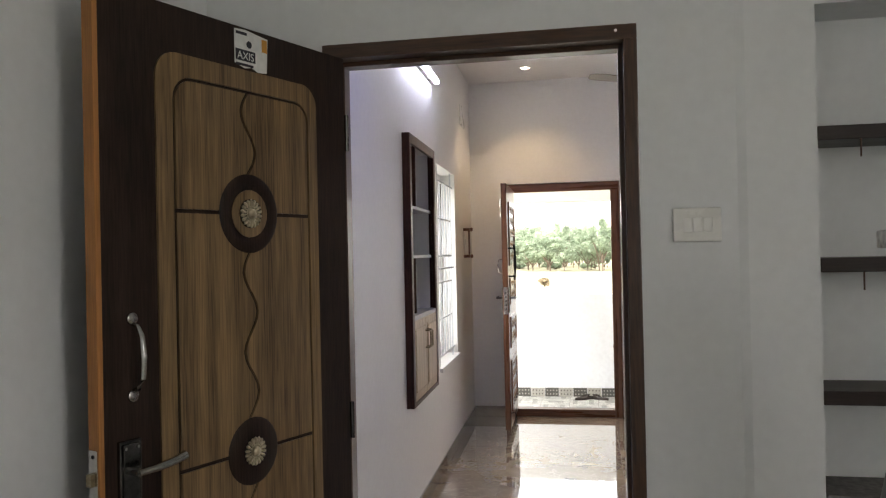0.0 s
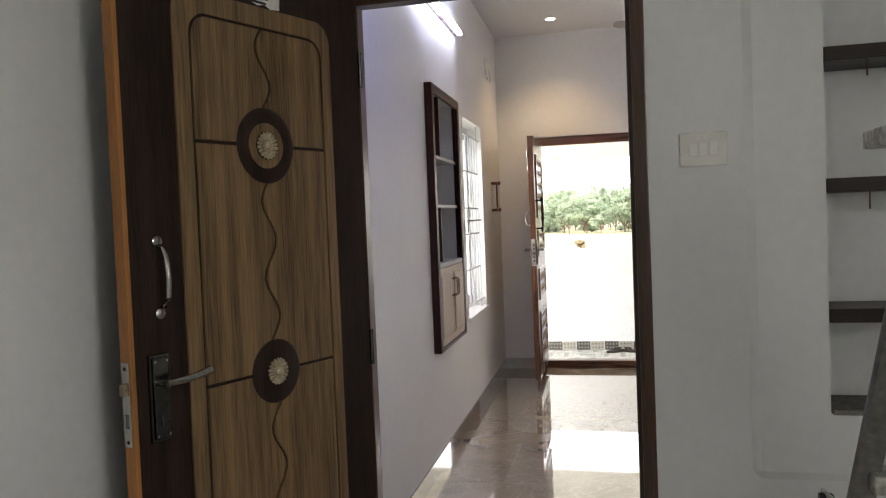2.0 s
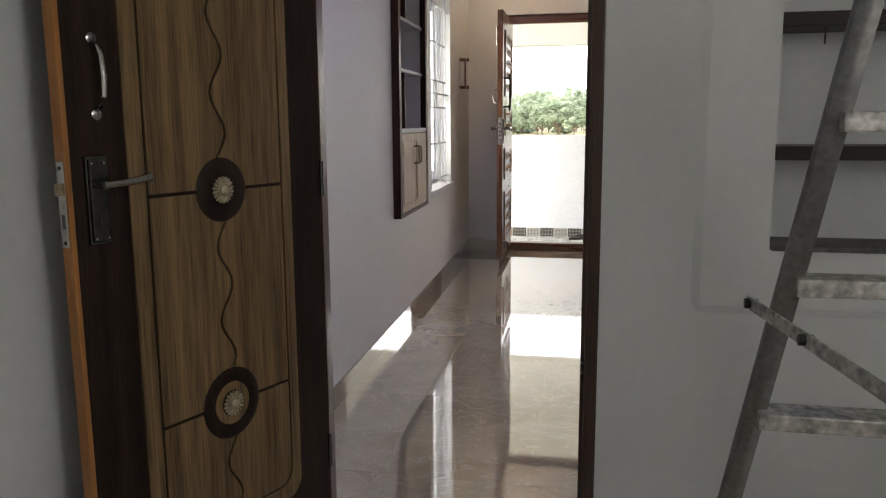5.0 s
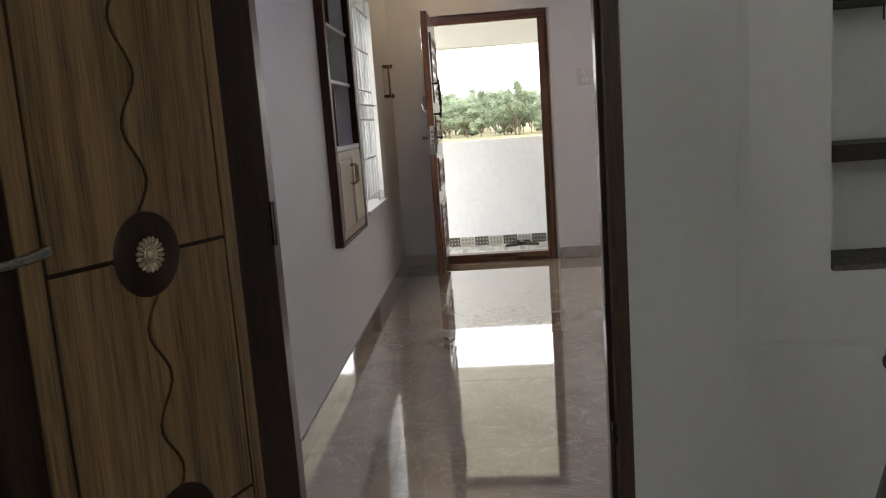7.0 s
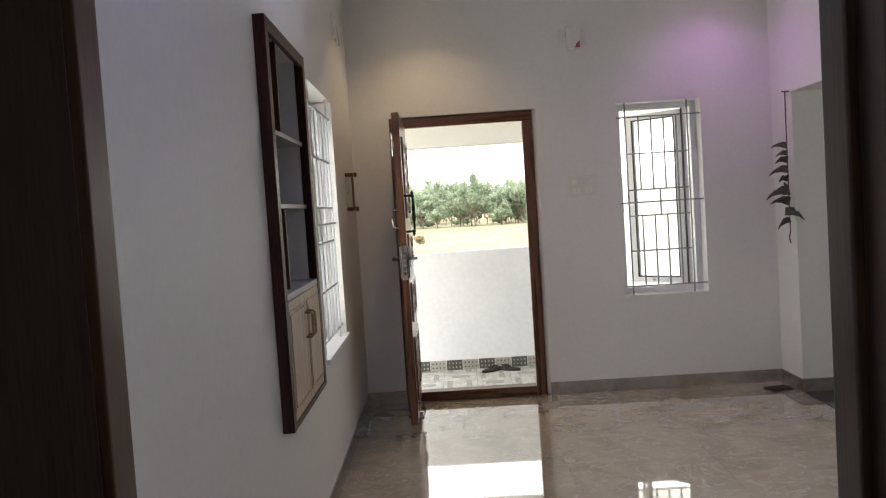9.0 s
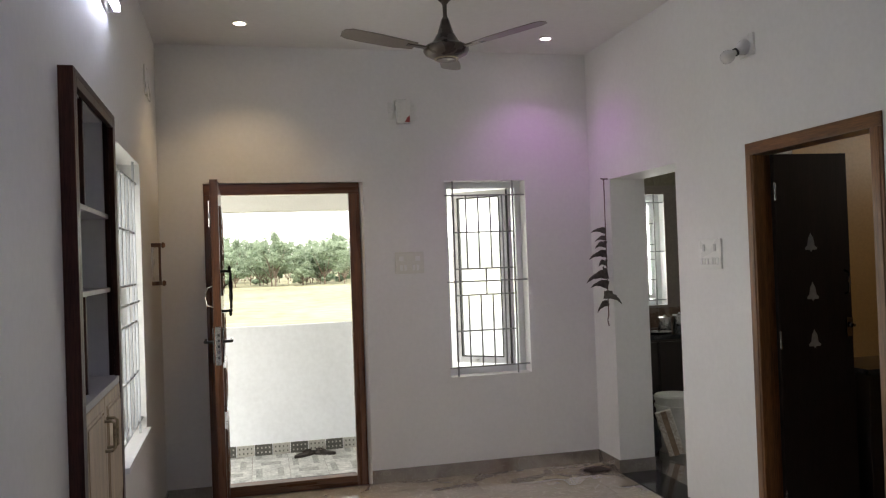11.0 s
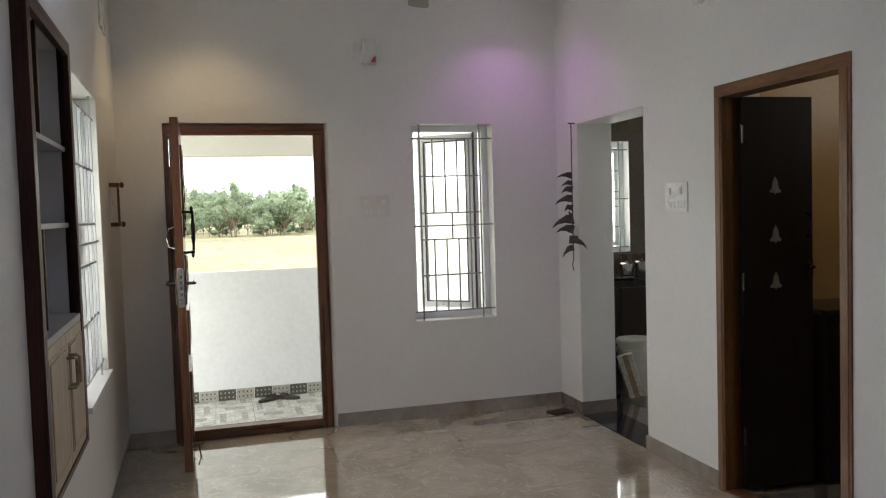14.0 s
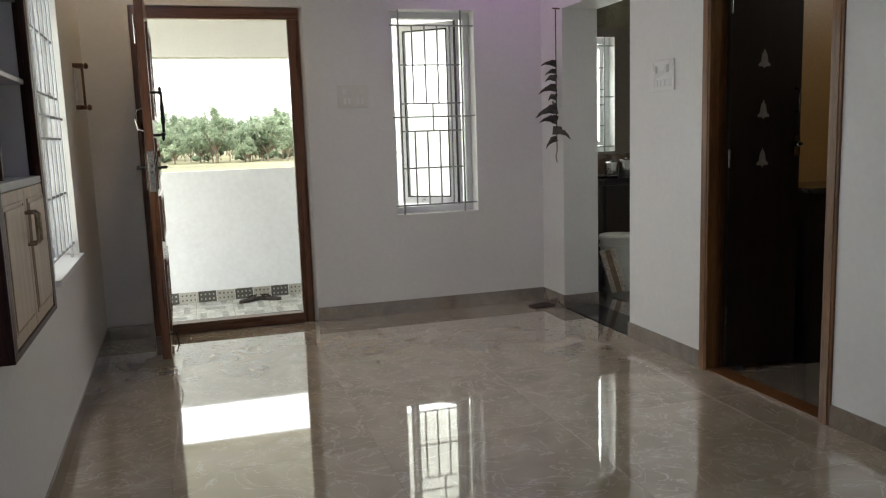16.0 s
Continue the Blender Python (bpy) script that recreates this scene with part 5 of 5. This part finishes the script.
def make_tree(seed, height, rx, conical=False, bush=False):
    rng = random.Random(seed)
    label = "tall thin conifer rising over the field trees" if conical else ("low grey-green bush at the field edge" if bush else "spreading green field tree with thin grey trunk")
    t = thing("bush" if bush else "tree", pose(0, 0, -1.2), label, "bush" if bush else "tree", "bushes along the field" if bush else "trees along the field")
    th = height * (0.06 if bush else (0.24 if not conical else 0.2))
    rz = (height - th) * 0.52
    bms = [tube([(0, 0, 0), (0.08, 0.02, th * 0.6), (-0.05, 0.05, th + rz * 0.7)], [0.11, 0.08, 0.03], 7)]
    if not conical:
        for k in range(6):
            a = k * 1.05 + rng.random()
            bms.append(tube([(0.02, 0.02, th * 0.6), (0.45 * rx * math.cos(a), 0.45 * rx * math.sin(a), th + 0.4 * rz), (0.8 * rx * math.cos(a), 0.8 * rx * math.sin(a), th + rz * 1.0)], [0.08, 0.05, 0.02], 5))
    part("trunk", joined(*bms), M_BARK, t)
    crown = new("crown", leaf_mesh(seed, rx, rz, 700 if conical else (1600 if bush else 3000), conical))
    crown.parent = t
    crown.location = (0, 0, th + rz * 0.92)
    return t


protos = [make_tree(11, 7.2, 2.4), make_tree(12, 6.0, 2.5), make_tree(13, 8.0, 2.1), make_tree(14, 6.4, 3.0), make_tree(15, 7.6, 2.0, True), make_tree(16, 2.0, 2.2, False, True), make_tree(17, 1.5, 1.8, False, True)]
rng = random.Random(3)
spots = []
for k in range(140):
    spots.append((-26 + 0.45 * k + rng.uniform(-1.8, 1.8), 109 + rng.choice((0, 5, 11, 18, 27, 36)) + rng.uniform(-3, 3), rng.choice((0, 1, 2, 3, 0, 3, 1))))
for k in range(48):
    spots.append((-30 + 1.5 * k + rng.uniform(-1.5, 1.5), 156 + rng.uniform(0, 26), rng.choice((0, 2, 2, 3))))
for k in range(9):
    spots.append((-23 + 6.3 * k + rng.uniform(-2.5, 2.5), 132 + rng.uniform(-4, 8), 4))
for k in range(26):
    spots.append((-30 + 3.3 * k + rng.uniform(-1.5, 1.5), 122 + rng.uniform(-4, 14), rng.choice((5, 6))))
placed = set()
for x, y, kind in spots:
    m = pose(x, y, -1.2, rz=rng.uniform(0, 360)) @ Matrix.Scale(rng.uniform(0.66, 1.02) * (1.28 if y > 140 else 1.0), 4)
    if kind not in placed:
        placed.add(kind)
        protos[kind].matrix_basis = m
    else:
        copy_thing(protos[kind], m)

shrub = thing("dry_shrub", pose(-2.5, 60.0, -1.2) @ Matrix.Scale(0.75, 4), "small dry brown shrub standing in the field", "shrub")
dry = leaf_mesh(21, 0.55, 0.42, 420)
dry.materials[0] = M_DRY
part("twigs", joined(*[tube([(0, 0, 0), (0.2 * math.cos(1.3 * k), 0.2 * math.sin(1.3 * k), 0.3), (0.4 * math.cos(1.3 * k), 0.4 * math.sin(1.3 * k), 0.65)], [0.03, 0.02, 0.008], 5) for k in range(5)]), M_BARK, shrub)
twig_leaves = new("foliage", dry)
twig_leaves.parent = shrub
twig_leaves.location = (0, 0, 0.52)

# ---- light that comes in by the openings, seen and added ----
area_lamp("window_daylight", (2.46, FY + 0.62, 1.42), (2.46, 2.0, 1.42), 1.44, 1.7, DAY_WIN, (0.95, 0.98, 1.0))
area_lamp("side_window_daylight", SLANT @ Vector((LX - 0.30, 4.15, 1.35)), SLANT @ Vector((2.0, 4.15, 1.35)), 2.3, 2.2, DAY_SIDE, (0.92, 0.96, 1.0))
# Fill lamp at the added opening behind the viewpoint.
area_lamp("inner_room_fill_light", (RX + 0.20, -2.8, 1.90), (0.0, -2.8, 1.90), 1.0, 1.2, DAY_BACK, (0.90, 0.96, 1.0))
area_lamp("kitchen_daylight", ((KW[0] + KW[1]) / 2, KB + 0.25, 1.56), ((KW[0] + KW[1]) / 2, 4.0, 1.56), 0.57, 0.92, DAY_KIT, (0.92, 0.97, 1.0))

# Added lamp at an unseen opening, lifts the dark bathroom.
area_lamp("bath_fill_light", (4.98, 2.3, 2.3), (3.0, 2.3, 2.0), 0.6, 0.4, FILL_BATH, (1.0, 0.97, 0.92))

# ---- floor tiles, each its own ----
TW = 0.80
TX0 = 1.235 - 2 * TW
tile_cache = {}


def tile_mesh(name, w_, h_, t_, material):
    key = (name, round(w_, 3), round(h_, 3))
    if key not in tile_cache:
        tile_cache[key] = mesh_of(name, boxes((0, w_, 0, h_, -t_, 0), bevel=min(0.0005 if name == "tile" else 0.0012, t_ * 0.4)), material)
    return tile_cache[key]


y = FY - 0.002
while y > -3.4:
    y0 = max(y - TW, -3.48)
    for k in range(-1, 5):
        x0, x1 = max(TX0 + k * TW, LX), min(TX0 + (k + 1) * TW, RX)
        if x1 - x0 > 0.02:
            piece("tile", tile_mesh("tile", x1 - x0 - 0.0008, y - y0 - 0.0008, 0.0038, M_FLOOR), floor, pose(x0, y0, 0))
    y = y0

porch = bpy.data.objects["porch_floor"]
for i in range(-2, 9):
    for j in range(5):
        t_ = piece("tile", tile_mesh("porch_tile", 0.297, 0.297, 0.0038, M_PORCHTILE), porch, pose(-0.1 + i * 0.3, FY + FT + 0.005 + j * 0.3, -0.10))
        if (i + j) % 2:
            piece("inlay", tile_mesh("porch_inlay", 0.16, 0.10, 0.0006, M_TILEGREY), t_, pose(0.07, 0.10, 0.0008))
        else:
            piece("inlay", tile_mesh("porch_inlay_bar", 0.05, 0.26, 0.0006, M_TILEGREY), t_, pose(0.03, 0.02, 0.0008))
            piece("inlay", tile_mesh("porch_inlay_bar", 0.05, 0.26, 0.0006, M_TILEGREY), t_, pose(0.20, 0.02, 0.0008))
parapet = bpy.data.objects["parapet"]
rng = random.Random(8)
dot_mesh = {}
for i in range(-4, 16):
    dark = i % 2 == 0
    mat = M_BDARK if dark else (M_BTAN if i % 5 == 1 else M_BLIGHT)
    w_ = 0.20 if i % 3 else 0.15
    x = -0.1 + i * 0.155
    if mat.name not in dot_mesh:
        bm = boxes((0, 0.150, -0.008, 0, 0, 0.095), bevel=0.0012)
        dots = []
        for dx in range(4):
            for dz in range(2):
                dots.append((0.018 + dx * 0.034, 0.030 + dx * 0.034, -0.0095, -0.008, 0.020 + dz * 0.040, 0.034 + dz * 0.040))
        me = mesh_of("border_tile", bm, mat)
        dm_ = mesh_of("inlay", boxes(*dots), M_BLIGHT if dark else M_BDARK)
        dot_mesh[mat.name] = (me, dm_)
    me, dm_ = dot_mesh[mat.name]
    t_ = piece("border_tile", me, parapet, pose(x, PY, -0.099))
    piece("inlay", dm_, t_, pose(0, 0, 0))

kxs = np.arange(RX + RT, KX1 - 0.3, 0.302)
for a in kxs:
    for row in range(9):
        z = 0.86 + row * 0.19
        if KW[0] - 0.30 < a < KW[1] and KW[2] - 0.19 < z < KW[3]:
            continue
        piece("wall_tile", tile_mesh("olive_tile" if row > 2 else "brown_tile", 0.298, 0.186, 0.004, M_OLIVETILE if row > 2 else M_BROWNTILE), kt, pose(a, KB - 0.008, z, rx=90))
